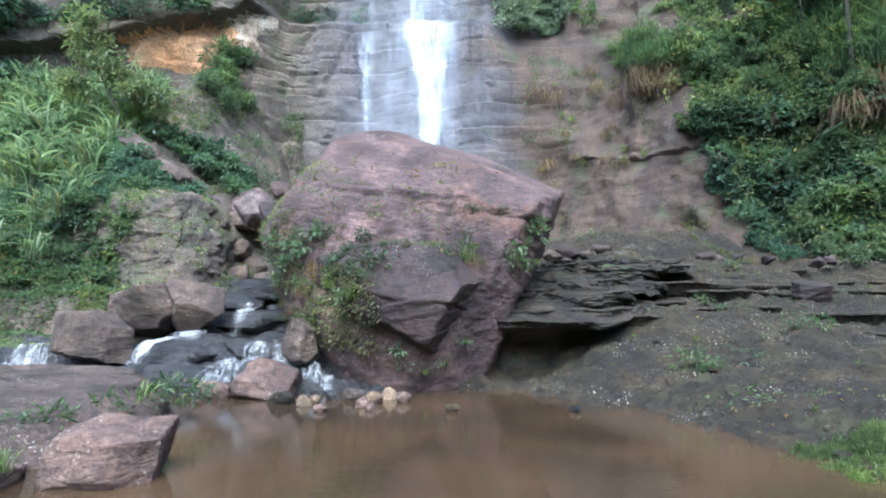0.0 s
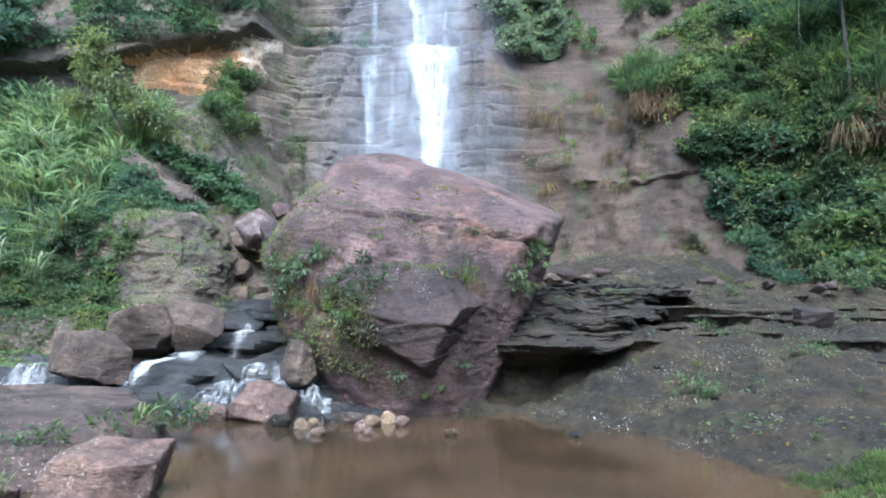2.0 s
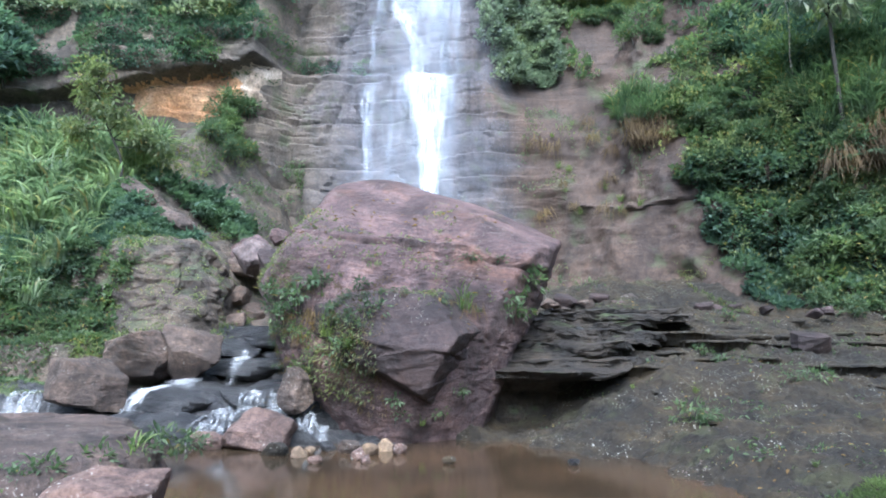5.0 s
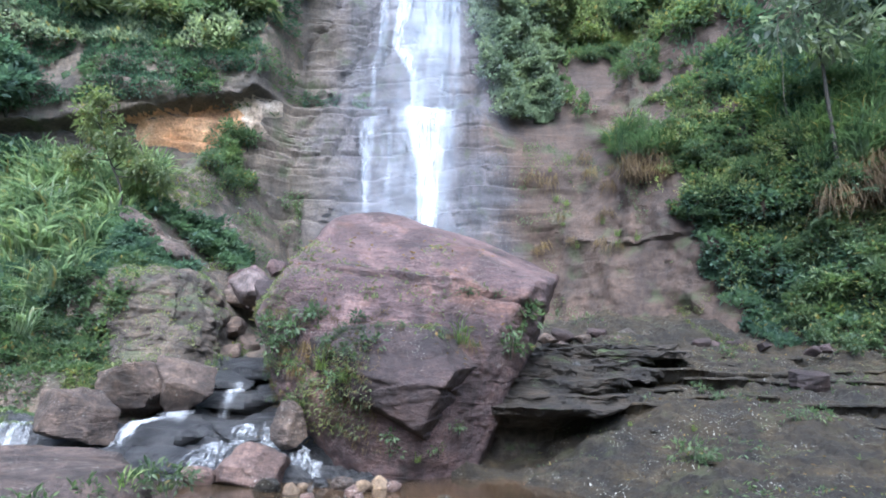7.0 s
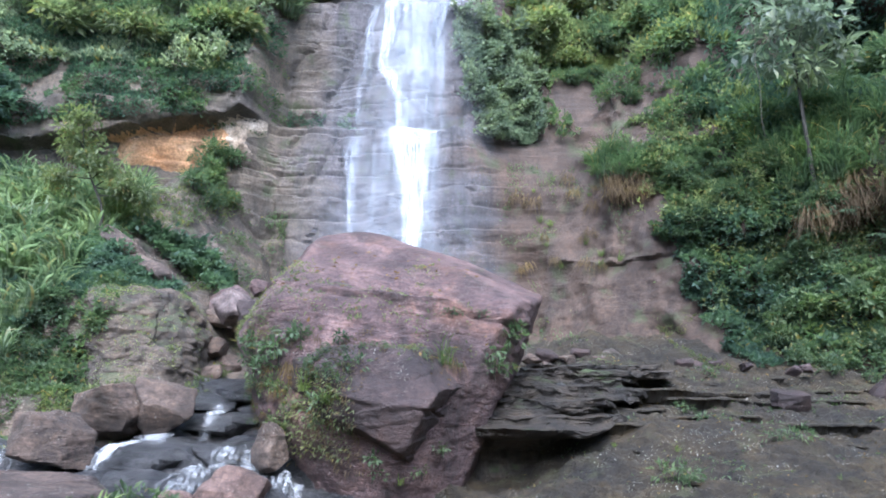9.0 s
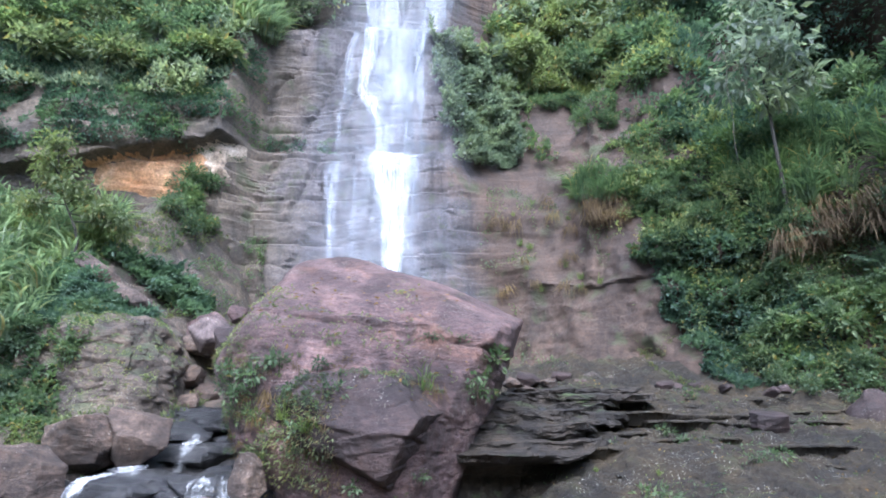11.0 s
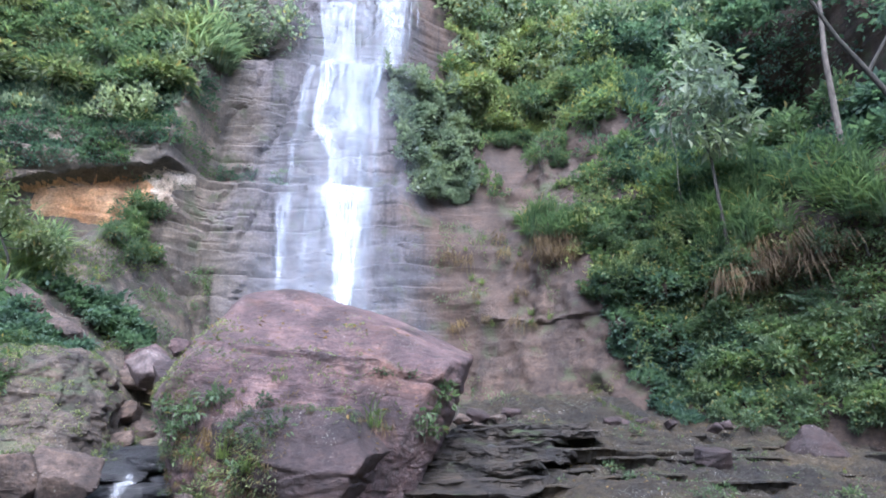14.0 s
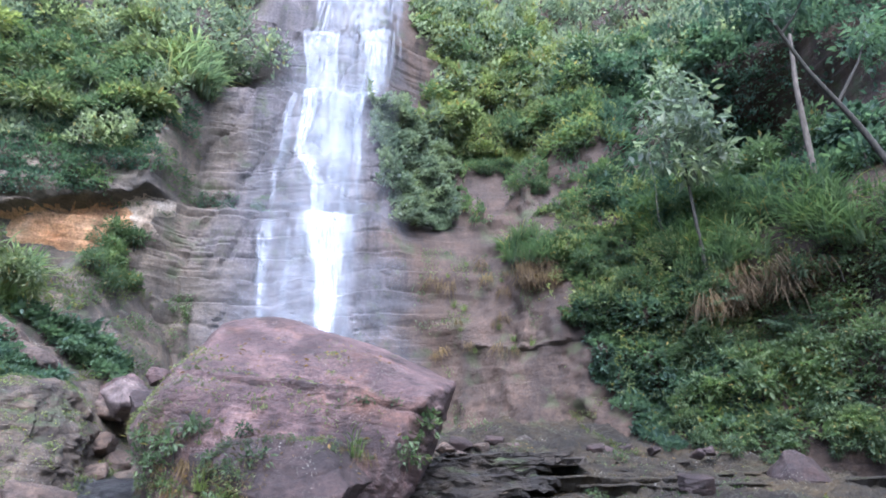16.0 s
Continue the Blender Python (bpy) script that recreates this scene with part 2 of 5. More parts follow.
# ---- the ground ----
def bank_west(x, y):
    """The stony slope west of the stream."""
    w = ramp(-x, 4.5, 9.5)
    z = 1.35 + (0.34 + 0.48 * w) * np.clip(y - 13.2, 0, 30) + 0.12 * np.clip(-x - 7, 0, 20)
    z = z + 1.0 * ramp(y, 14.9, 15.6) * ramp(-x, 5.6, 6.6) * ramp(x, -10.5, -8.5)
    return z


def stream_bed(x, y):
    z = WATER - 0.25 + 0.55 * ramp(y, 10.5, 11.2) + 0.45 * ramp(y, 11.8, 12.4) + 0.4 * ramp(y, 13.3, 14.0) + 0.1 * np.clip(y - 13.2, 0, 9) + 0.55 * np.clip(y - 14.3, 0, 1.2)
    return z


def shelf_edge(x):
    return np.interp(x, [-2, 0.7, 1.8, 2.4, 2.8, 3.0, 3.4, 3.6, 4.2, 10, 20], [13.0, 11.7, 10.3, 9.0, 7.9, 6.7, 6.1, 4.7, 3.5, 2.2, 2.0])


def shelf(x, y):
    """Low flats along the pool, then a long even rise to the foot of the cliff."""
    d = y - shelf_edge(x)
    rise = np.log1p(np.exp(np.clip((y - 10.7) / 0.6, -30, 30))) * 0.6
    return WATER - 0.05 + np.where(d < 0, 0.25 * d, 0.075 * np.minimum(d, 9)) + 0.305 * rise


def shelf_line(x, level):
    """Where the shelf reaches that level."""
    y = np.arange(2.0, 23.0, 0.1)
    return np.array([np.interp(l, shelf(a, y), y) for a, l in zip(x, np.broadcast_to(level, x.shape))])


def ground_height(x, y):
    """Broad lie of the land, a little under the rock that covers it."""
    z = -0.6 + 1.0 * ramp(-y, -4.0, -2.4)
    z = np.maximum(z, np.where(x > 0.2, shelf(x, y) - 0.5 - 1.2 * ramp(-x, -5, -3), -9))
    z = np.maximum(z, np.where(x < 0.2, np.minimum(stream_bed(x, y), 6) - 1.1, -9))
    z = np.maximum(z, np.where(x < -6.5, bank_west(x, np.minimum(y, 26)) - 0.5 - 6 * ramp(-y, -12.5, -10), -9))
    z = np.minimum(z, 14)
    # Unseen slopes behind and to the sides, added to block low sky light.
    far = np.maximum(-6 - y, np.maximum(x - 17, -x - 20) - 0.0 * y)
    return np.where(y < 8, np.maximum(z, -0.6 + 0.75 * np.clip(far, 0, 34)), z)


def spaced(lo, hi, step, far, n):
    inner = np.arange(lo, hi, step)
    k = (np.arange(1, n + 1) / n) ** 3 * far
    return np.concatenate([lo - k[::-1], inner, hi + k])


gx, gy = spaced(-24, 22, 0.4, 900, 22), spaced(-4, 27, 0.4, 900, 22)
X, Y = np.meshgrid(gx, gy, indexing="ij")
Z = ground_height(X, Y) + 0.08 * fbm(np.stack([X, Y, 0 * X], -1).reshape(-1, 3) * 0.8, 3).reshape(X.shape)
tagged(sheet("ground", np.stack([X, Y, Z], -1), EARTH), "mossy dark earth under the rocks and plants", "ground", kind="structure")


def heightfield(name, x0, x1, y0, y1, step, fn, material):
    xs, ys = np.arange(x0, x1, step), np.arange(y0, y1, step)
    x, y = np.meshgrid(xs, ys, indexing="ij")
    z = fn(x, y)
    ob = sheet(name, np.stack([x, y, z], -1), material)
    ob.data.set_sharp_from_angle(angle=radians(24))
    return ob


def flat_noise(x, y, k, octaves=4, seed=0.0, ky=None):
    return fbm(np.stack([x * k, y * (ky or k), 0 * x], -1).reshape(-1, 3), octaves, seed).reshape(x.shape)


def blocks(x, y, k, seed, steps=4, ky=None):
    """Broken, stepped relief between -1 and 1."""
    n = flat_noise(x, y, k, 4, seed, ky) * steps
    r = np.round(n)
    return (r + 0.35 * (n - r)) / steps


def hollow(x, y):
    return np.exp(-((x - 1.6) / 1.1) ** 2 - ((y - 13.0) / 1.1) ** 2)


def shelf_top(x, y):
    base = shelf(x, y) + 0.2 * flat_noise(x, y, 0.35, 3, 3)
    thick = terrace(base + 0.05 * flat_noise(x, y, 1.1, 3, 10), 0.3, 0.1)
    thin = terrace(base + 0.07 * flat_noise(x, y, 0.9, 4, 9, 2.0), 0.1, 0.14)
    z = 0.15 * thick + 0.75 * thin + 0.1 * base
    z = z - 0.7 * hollow(x, y)
    return z + 0.09 * blocks(x, y, 0.6, 5, 5, 1.3) + 0.075 * blocks(x, y, 1.8, 6, 4, 3.4) + 0.05 * flat_noise(x, y, 3.0, 5, 5, 5.0) + 0.028 * flat_noise(x, y, 11, 3, 6)


def stream_top(x, y):
    base = stream_bed(x, y) + 0.14 * flat_noise(x, y, 0.7, 3, 13)
    base = base - 0.6 * ramp(x, -1.2, 0.0)
    return 0.6 * terrace(base, 0.3, 0.06) + 0.3 * terrace(base + 0.04 * flat_noise(x, y, 2, 3, 19), 0.07, 0.12) + 0.1 * base + 0.12 * blocks(x, y, 1.0, 15, 4, 2.0) + 0.11 * blocks(x, y, 1.6, 17, 4, 4.5) + 0.035 * flat_noise(x, y, 3.5, 5, 16)


def bank_top(x, y):
    base = bank_west(x, y) + 0.35 * flat_noise(x, y, 0.35, 4, 23)
    z = 0.55 * terrace(base, 0.5, 0.25) + 0.45 * base + 0.22 * blocks(x, y, 0.7, 27, 4) + 0.08 * flat_noise(x, y, 2.2, 5, 25)
    return z - 3.0 * ramp(x, -6.2, -5.2) * ramp(-y, -17, -15.5) - 2.5 * ramp(-y, -13.6, -12.8)


tagged(heightfield("rock_shelf", 0.3, 15, 4.0, 21, 0.055, shelf_top, SLAB), "broad bedded dark rock shelf sloping up from the pool", "rock shelf", kind="structure")
def bed(level, thick, seed):
    """One bed of the shelf: its broken front edge overhangs the bed below."""
    start = 1.4 if level > 1.7 else 2.4
    x = np.arange(start, 14.5, 0.045)
    q = np.stack([x, 0 * x, 0 * x], -1)
    rough_edge = 0.8 * fbm(q * 0.45, 3, seed) + 0.3 * np.round(3 * fbm(q * 1.6, 3, seed + 1)) / 3 + 0.05 * fbm(q * 7, 3, seed + 2)
    y = shelf_line(x, level) + rough_edge
    t = thick * np.clip(0.3 + 1.1 * fbm(q * 0.6, 3, seed + 3), 0.01, 1.2)
    level = level + 0.07 * fbm(q * 0.35, 3, seed + 6) - 0.12 * np.clip(0.25 - 0.9 * fbm(q * 0.45, 3, seed + 3), 0, 1)
    level = level - 0.07 - 0.95 * hollow(x, y) - 0.3 * (1 - ramp(x, start, start + 1.6))
    rows = [(0.9, -0.05), (0.4, 0.02), (0.15, 0.015), (0.04, 0.0), (0.0, -0.03)]
    p = [np.stack([x, y + a, level + b], -1) for a, b in rows]
    p += [np.stack([x, y + 0.015, level - 0.55 * t], -1), np.stack([x, y + 0.02, level - t], -1), np.stack([x, y + 0.07, level - t - 0.04], -1), np.stack([x, y + 0.3, level - t - 0.3], -1)]
    p = np.stack(p, 1)
    f = p.reshape(-1, 3)
    p[:, :, 2] += (0.025 * fbm(f * 2.5, 4, seed + 4)).reshape(p.shape[:2])
    p[:, :, 1] += (0.03 * fbm(f * 6, 3, seed + 5)).reshape(p.shape[:2])
    me = mesh_of("bed", p.reshape(-1, 3), grid_faces(len(x), p.shape[1]), SLAB)
    me.set_sharp_from_angle(angle=radians(40))
    return me


for k, (level, thick) in enumerate([(0.4, 0.03), (0.5, 0.03), (0.62, 0.04), (0.8, 0.05), (0.98, 0.05), (1.15, 0.06), (1.32, 0.06), (1.5, 0.06), (1.68, 0.07), (1.86, 0.07), (2.05, 0.08), (2.24, 0.09), (2.43, 0.1), (2.62, 0.12), (2.8, 0.16), (3.0, 0.18)]):
    part("bed", bed(level, thick, 70 + 3 * k), bpy.data.objects["rock_shelf"])
tagged(heightfield("stream_bed", -10.5, 0.1, 10.3, 24, 0.045, stream_top, WETROCK), "wet black stepped rock bed of the stream", "stream bed", kind="structure")
tagged(heightfield("west_bank", -24, -4.4, 12.4, 26, 0.1, bank_top, BANKSIDE), "stony overgrown slope beside the stream", "bank", kind="structure")

# ---- the cliff round the fall ----
CX = [-60, -34, -22, -14, -9.5, -6, -2, 3, 5.5, 8, 10.5, 12.5, 14.5, 17, 22, 34]
CY = [2, 12, 18, 22.2, 24.3, 24.4, 24.2, 24.0, 21.6, 19.9, 18.3, 16.2, 13.0, 9.0, 1.0, -14]
seg = np.concatenate([[0], np.cumsum(np.hypot(np.diff(CX), np.diff(CY)))])


def jointed(along, up, tall, long):
    """Beds of rock broken by joints into blocks that stand out unevenly, about -1 to 1."""
    bed = np.floor(up / tall)
    f = up / tall - bed
    off = hash3(bed.astype(np.int64), bed.astype(np.int64) * 0 + 3, bed.astype(np.int64) * 0) * 3
    cell = np.floor(along / long + off)
    h = hash3(bed.astype(np.int64), cell.astype(np.int64), bed.astype(np.int64) * 0 + 5)
    return 0.9 * h + 0.5 * (f - 0.5) - 1.1 * np.exp(-(f / 0.15) ** 2) * (0.5 + 0.5 * h) - 0.7 * np.exp(-((along / long + off - cell) / (0.11 / long)) ** 2)


def cliff_places(s, z):
    """Places on the cliff by the length along its foot and the height."""
    x = sum(np.interp(s + d, seg, CX) for d in (-1.2, -0.4, 0.4, 1.2)) / 4
    y = sum(np.interp(s + d, seg, CY) for d in (-1.2, -0.4, 0.4, 1.2)) / 4
    dx = np.interp(s + 0.8, seg, CX) - np.interp(s - 0.8, seg, CX)
    dy = np.interp(s + 0.8, seg, CY) - np.interp(s - 0.8, seg, CY)
    ln = np.hypot(dx, dy) + 1e-9
    ox, oy = -dy / ln, dx / ln          # outward, away from the stream
    east, west = ramp(x, 1.7, 4.2), ramp(-x, 6.2, 7.6)
    mid = (1 - east) * (1 - west)
    p = np.stack([x, y, z], -1).reshape(-1, 3)
    n1 = fbm(p * 0.16, 4, 2).reshape(x.shape)
    n2 = fbm(p * (0.55, 0.55, 0.7), 5, 4).reshape(x.shape)
    fine = fbm(p * (1.8, 1.8, 2.4), 4, 12).reshape(x.shape)
    gully = fbm(p * (0.9, 0.9, 0.22) + z.reshape(-1, 1) * (0.25, 0.1, 0), 4, 14).reshape(x.shape)
    warp = z + 0.3 * n1 + 0.06 * n2 - 0.04 * x
    patch = np.clip(0.5 + 0.9 * fbm(p * (0.4, 0.4, 0.6), 3, 17).reshape(x.shape), 0.05, 1.3)
    beds = (1.25 - 0.5 * patch) * jointed(s + 0.6 * n2 + 0.35 * z, warp, 0.95, 2.7) + 0.45 * patch * jointed(s + 7.3 + 0.5 * n2, warp + 0.21 + 0.1 * n2, 0.29, 1.3)
    zz = z + 0.18 * n2 + 0.1 * n1
    back_mid = 0.07 * z + 1.0 * np.where(x < 1.2, ramp(zz, 13.3, 13.7), ramp(zz, 13.3 - 2.5 * ramp(x, 1.2, 2.2), 13.7 + 2.5 * ramp(x, 1.2, 2.2))) + 1.3 * ramp(zz, 20.4, 20.9) + 1.2 * ramp(zz, 25.2, 25.7) + 0.45 * np.clip(z - 29, 0, 30)
    roof = 13.5 + 0.33 * (x + 6.6)
    back_west = -0.8 + 0.04 * z - 0.8 * ramp(zz, roof - 0.25, roof + 0.1) * ramp(x, -22, -14) + 0.35 * np.clip(z - roof - 1.5, 0, 30)
    back_east = 0.42 * np.clip(z - 3.0, 0, 60) - 0.5 * ramp(zz, 6.8, 8.4) + 0.1 * np.clip(z - 9, 0, 40)
    back_east = back_east + 4.5 * np.exp(-((x - 11.9) / 1.5) ** 2 - ((z - 16.8) / 2.8) ** 2)
    tilt = x - 6.2 + 0.45 * (z - 6) + 0.25 * n2
    slab = ramp(1.7 - np.abs(tilt), 0, 0.9) * ramp(z, 4.4, 5.4) * (1 - ramp(zz, 7.2, 7.4))
    lip = ramp(2.2 - np.abs(tilt - 0.4), 0, 0.5) * ramp(zz, 7.15, 7.25) * (1 - ramp(zz, 7.4, 8.0))
    back_east = back_east - 0.3 * slab - 0.15 * lip
    joint = sum(np.exp(-((x - a - 0.38 * (z - 14) + 0.25 * n2) / 0.13) ** 2) * ramp(z, 9, 11) for a in (-7.1, -5.0, -3.6))
    back = mid * back_mid + west * back_west + east * back_east
    back = back + n1 * (0.3 + 0.45 * east) + n2 * (0.1 + 0.16 * east) + gully * (0.06 + 0.16 * east * (1 - slab)) - beds * (0.09 - 0.075 * east) + fine * (0.045 - 0.015 * east) + 0.35 * east * np.abs(fbm(p * (0.4, 0.4, 0.3) + z.reshape(-1, 1) * (0.12, 0.05, 0), 3, 21)).reshape(x.shape)
    back = back + 0.13 * joint * (1 - east)
    return np.stack([x + ox * back, y + oy * back, z], -1)


ss = np.concatenate([np.arange(10, 38, 0.8), np.arange(38, 80, 0.125), np.arange(80, 104, 0.8)])
zs = np.concatenate([np.arange(0, 3, 0.3), np.arange(3, 27, 0.075), np.arange(27, 44, 0.5)])
S, H = np.meshgrid(ss, zs, indexing="ij")
cliff = sheet("cliff", cliff_places(S, H), CLIFF)
cliff.data.set_sharp_from_angle(angle=radians(24))
tagged(cliff, "tall bedded rock cliff, wet and grey round the fall, brown and earthy beside it", "cliff", kind="structure")

# ---- the pool ----
xs, ys = np.arange(-9, 16, 0.5), np.arange(1.5, 12.6, 0.5)
X, Y = np.meshgrid(xs, ys, indexing="ij")
tagged(sheet("pool", np.stack([X, Y, 0 * X + WATER], -1), POOL), "still murky brown water of the plunge pool", "pool", kind="structure")


def unit(a):
    return a / (np.linalg.norm(a, axis=1, keepdims=True) + 1e-9)


def tube(points, r0, r1, sides=6):
    """A tapered limb along points: vertices and faces."""
    p = np.array(points, float)
    n = len(p)
    d = unit(np.gradient(p, axis=0))
    a = unit(np.cross(d, np.array([0.31, 0.95, 0.05])))
    b = np.cross(d, a)
    r = np.linspace(r0, r1, n)[:, None, None]
    t = np.linspace(0, 2 * np.pi, sides, endpoint=False)[None, :, None]
    v = p[:, None] + r * (np.cos(t) * a[:, None] + np.sin(t) * b[:, None])
    idx = np.arange(n * sides).reshape(n, sides)
    nxt = np.roll(idx, -1, 1)
    f = np.stack([idx[:-1], nxt[:-1], nxt[1:], idx[1:]], -1).reshape(-1, 4).tolist()
    return v.reshape(-1, 3), f


# ---- rocks ----
def loft(rows, n=160, m=120, power=3.0):
    """A closed stone from cross sections: height, west, east, front, back."""
    rows = np.array(rows, float)
    t = np.linspace(0, 1, len(rows))
    tt = np.linspace(0, 1, m)
    z, xl, xr, yf, yb = (np.interp(tt, t, rows[:, k]) for k in range(5))
    a = np.linspace(0, 2 * np.pi, n, endpoint=False)
    ca, sa = np.cos(a)[:, None], np.sin(a)[:, None]
    r = (np.abs(ca) ** power + np.abs(sa) ** power) ** (-1 / power)
    x = (xl + xr) / 2 + (xr - xl) / 2 * ca * r
    y = (yf + yb) / 2 + (yb - yf) / 2 * sa * r
    v = np.stack([x, y, np.broadcast_to(z, x.shape)], -1)
    faces = grid_faces(n, m, True)
    faces += [[i * m for i in range(n)][::-1], [i * m + m - 1 for i in range(n)]]
    return v.reshape(-1, 3), faces


def roughen(v, centre, amount, k, seed, bed=0.0, dip=0.0):
    d = v - np.asarray(centre)
    d = d / (np.linalg.norm(d, axis=1, keepdims=True) + 1e-9)
    n = fbm(v * k, 5, seed)
    q = v.copy()
    q[:, 2] += dip * v[:, 0]
    b = fbm(q * (0.35, 0.35, 3.4), 5, seed + 3) if bed else 0
    return v + d * (amount * n + bed * b)[:, None]


def crack(v, centre, level, dip, depth, width, seed):
    """A groove along a bedding plane."""
    d = v - np.asarray(centre)
    d = d / (np.linalg.norm(d, axis=1, keepdims=True) + 1e-9)
    h = v[:, 2] + dip * v[:, 0] - level + 0.12 * fbm(v * 0.9, 3, seed)
    g = np.exp(-(h / width) ** 2) * (0.55 + 0.45 * fbm(v * 1.3, 2, seed + 1))
    lip = 0.3 * depth * np.exp(-((h - 2.2 * width) / (1.6 * width)) ** 2)
    return v + d * (lip - depth * g)[:, None]


def faceted(centre, planes, n, m, round_off=26.0, most=6.0):
    """A stone cut by planes (normal, spot) round its centre, with worn edges: vertices, directions and faces."""
    a, e = np.meshgrid(np.linspace(0, 2 * np.pi, n, endpoint=False), np.linspace(-np.pi / 2, np.pi / 2, m), indexing="ij")
    d = np.stack([np.cos(a) * np.cos(e), np.sin(a) * np.cos(e), np.sin(e)], -1).reshape(-1, 3)
    c = np.asarray(centre, float)
    total = np.full(len(d), most ** -round_off)
    for normal, spot in planes:
        q = np.array(normal, float) / np.linalg.norm(normal)
        total = total + (np.maximum(d @ q, 0.02) / ((np.array(spot) - c) @ q)) ** round_off
    return c + d * (total ** (-1 / round_off))[:, None], d, grid_faces(n, m, True)


C = np.array((-0.4, 13.4, 3.0))
v, d, f = faceted(C, [((0.03, -0.56, 0.83), (-0.74, 13.97, 5.02)), ((0.29, -0.32, 0.9), (0.81, 14.73, 5.15)), ((-0.17, -0.35, 0.92), (-2.18, 15.43, 6.02)),
                      ((-0.75, -0.29, 0.59), (-2.91, 14.83, 5.36)), ((-0.87, -0.3, 0.38), (-3.57, 13.57, 4.03)), ((0.04, -0.87, 0.49), (-0.06, 11.98, 3.32)),
                      ((0.92, -0.16, -0.36), (2.03, 12.5, 3.25)), ((0.55, -0.74, -0.39), (0.51, 11.2, 1.43)), ((0.77, -0.61, -0.19), (0.15, 11.18, 0.77)),
                      ((-0.67, -0.63, -0.39), (-1.99, 11.47, 1.28)), ((-0.55, -0.83, 0.13), (-2.9, 12.05, 2.69)), ((-0.11, -0.99, -0.12), (-0.69, 10.83, 1.02)),
                      ((-0.91, -0.19, -0.37), (-3.68, 13.50, 2.58)), ((-0.70, -0.19, -0.69), (-2.40, 12.77, 0.70)), ((0, 1, 0.1), (0, 16.2, 3)), ((0.7, 0.7, 0.1), (2.3, 15.3, 3)), ((-0.7, 0.7, 0), (-3.4, 15.3, 3)), ((0, 0, -1), (0, 12, 0.05)), ((0, 0.8, -0.6), (0, 13.4, 0.3))], 350, 250, 45.0)
h = v[:, 2] + 0.15 * v[:, 0] - 3.83 + 0.1 * fbm(v * 0.9, 3, 41)
front = np.clip(-d[:, 1] * 2, 0, 1)
band = ramp(h, -0.03, 0.05) * (1 - ramp(h, 0.35, 0.95))
v = v + d * (front * band * (0.05 + 0.07 * np.clip(fbm(v * (1.3, 1.3, 2.6), 5, 42), -0.8, 1) + 0.03 * np.round(2 * fbm(v * (3, 3, 6), 3, 43)) / 2))[:, None]
low = 1 - ramp(v[:, 2] + 0.25 * v[:, 0], 1.6, 3.0)
beds = v[:, 2] + 0.15 * v[:, 0] + 0.16 * fbm(v * 0.8, 3, 2)
v = v + d * (0.06 * fbm(v * 0.6, 4, 31) + 0.032 * fbm(v * 2.2, 5, 32) + 0.014 * fbm(v * (6, 6, 9), 4, 33))[:, None]
v = v + d * ((0.014 + 0.006 * low) * jointed(v[:, 0] + 0.3 * v[:, 1] + 0.3 * fbm(v, 3, 6), beds + 0.3 * low * v[:, 0], 0.45, 1.5) + 0.012 * jointed(v[:, 0] + 2, beds + 0.1 * fbm(v * 2, 3, 5), 0.21, 0.8))[:, None]
for level, depth, wide in ((3.8, 0.14, 0.035), (4.42, 0.03, 0.02), (3.2, 0.03, 0.025), (2.1, 0.03, 0.03), (1.5, 0.03, 0.03)):
    v = crack(v, C, level, 0.15, depth, wide, level)
boulder = new("boulder", mesh_of("boulder", v, f, BOULDER))
boulder.data.set_sharp_from_angle(angle=radians(34))
tagged(boulder, "huge pinkish-brown sandstone boulder balanced on its narrow foot in the pool", "boulder")
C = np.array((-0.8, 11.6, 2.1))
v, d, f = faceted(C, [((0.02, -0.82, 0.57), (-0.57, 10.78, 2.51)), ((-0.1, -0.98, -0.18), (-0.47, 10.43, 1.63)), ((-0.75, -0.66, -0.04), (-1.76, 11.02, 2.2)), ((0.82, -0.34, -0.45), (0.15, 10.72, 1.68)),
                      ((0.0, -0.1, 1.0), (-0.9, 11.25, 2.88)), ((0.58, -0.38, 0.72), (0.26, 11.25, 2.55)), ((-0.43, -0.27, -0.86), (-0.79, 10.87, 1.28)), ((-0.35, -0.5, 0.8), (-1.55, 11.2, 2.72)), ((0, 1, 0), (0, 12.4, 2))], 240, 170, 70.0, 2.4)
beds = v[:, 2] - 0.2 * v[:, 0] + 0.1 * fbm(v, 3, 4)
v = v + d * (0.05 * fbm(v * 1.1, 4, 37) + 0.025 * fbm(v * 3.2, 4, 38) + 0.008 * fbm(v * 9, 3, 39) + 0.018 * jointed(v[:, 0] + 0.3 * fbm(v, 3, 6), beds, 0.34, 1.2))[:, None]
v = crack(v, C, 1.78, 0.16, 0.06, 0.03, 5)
# Much darker than the boulder's stone, so the block's edge stands out.
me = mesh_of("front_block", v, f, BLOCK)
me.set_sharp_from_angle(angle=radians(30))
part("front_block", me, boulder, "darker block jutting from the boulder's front")


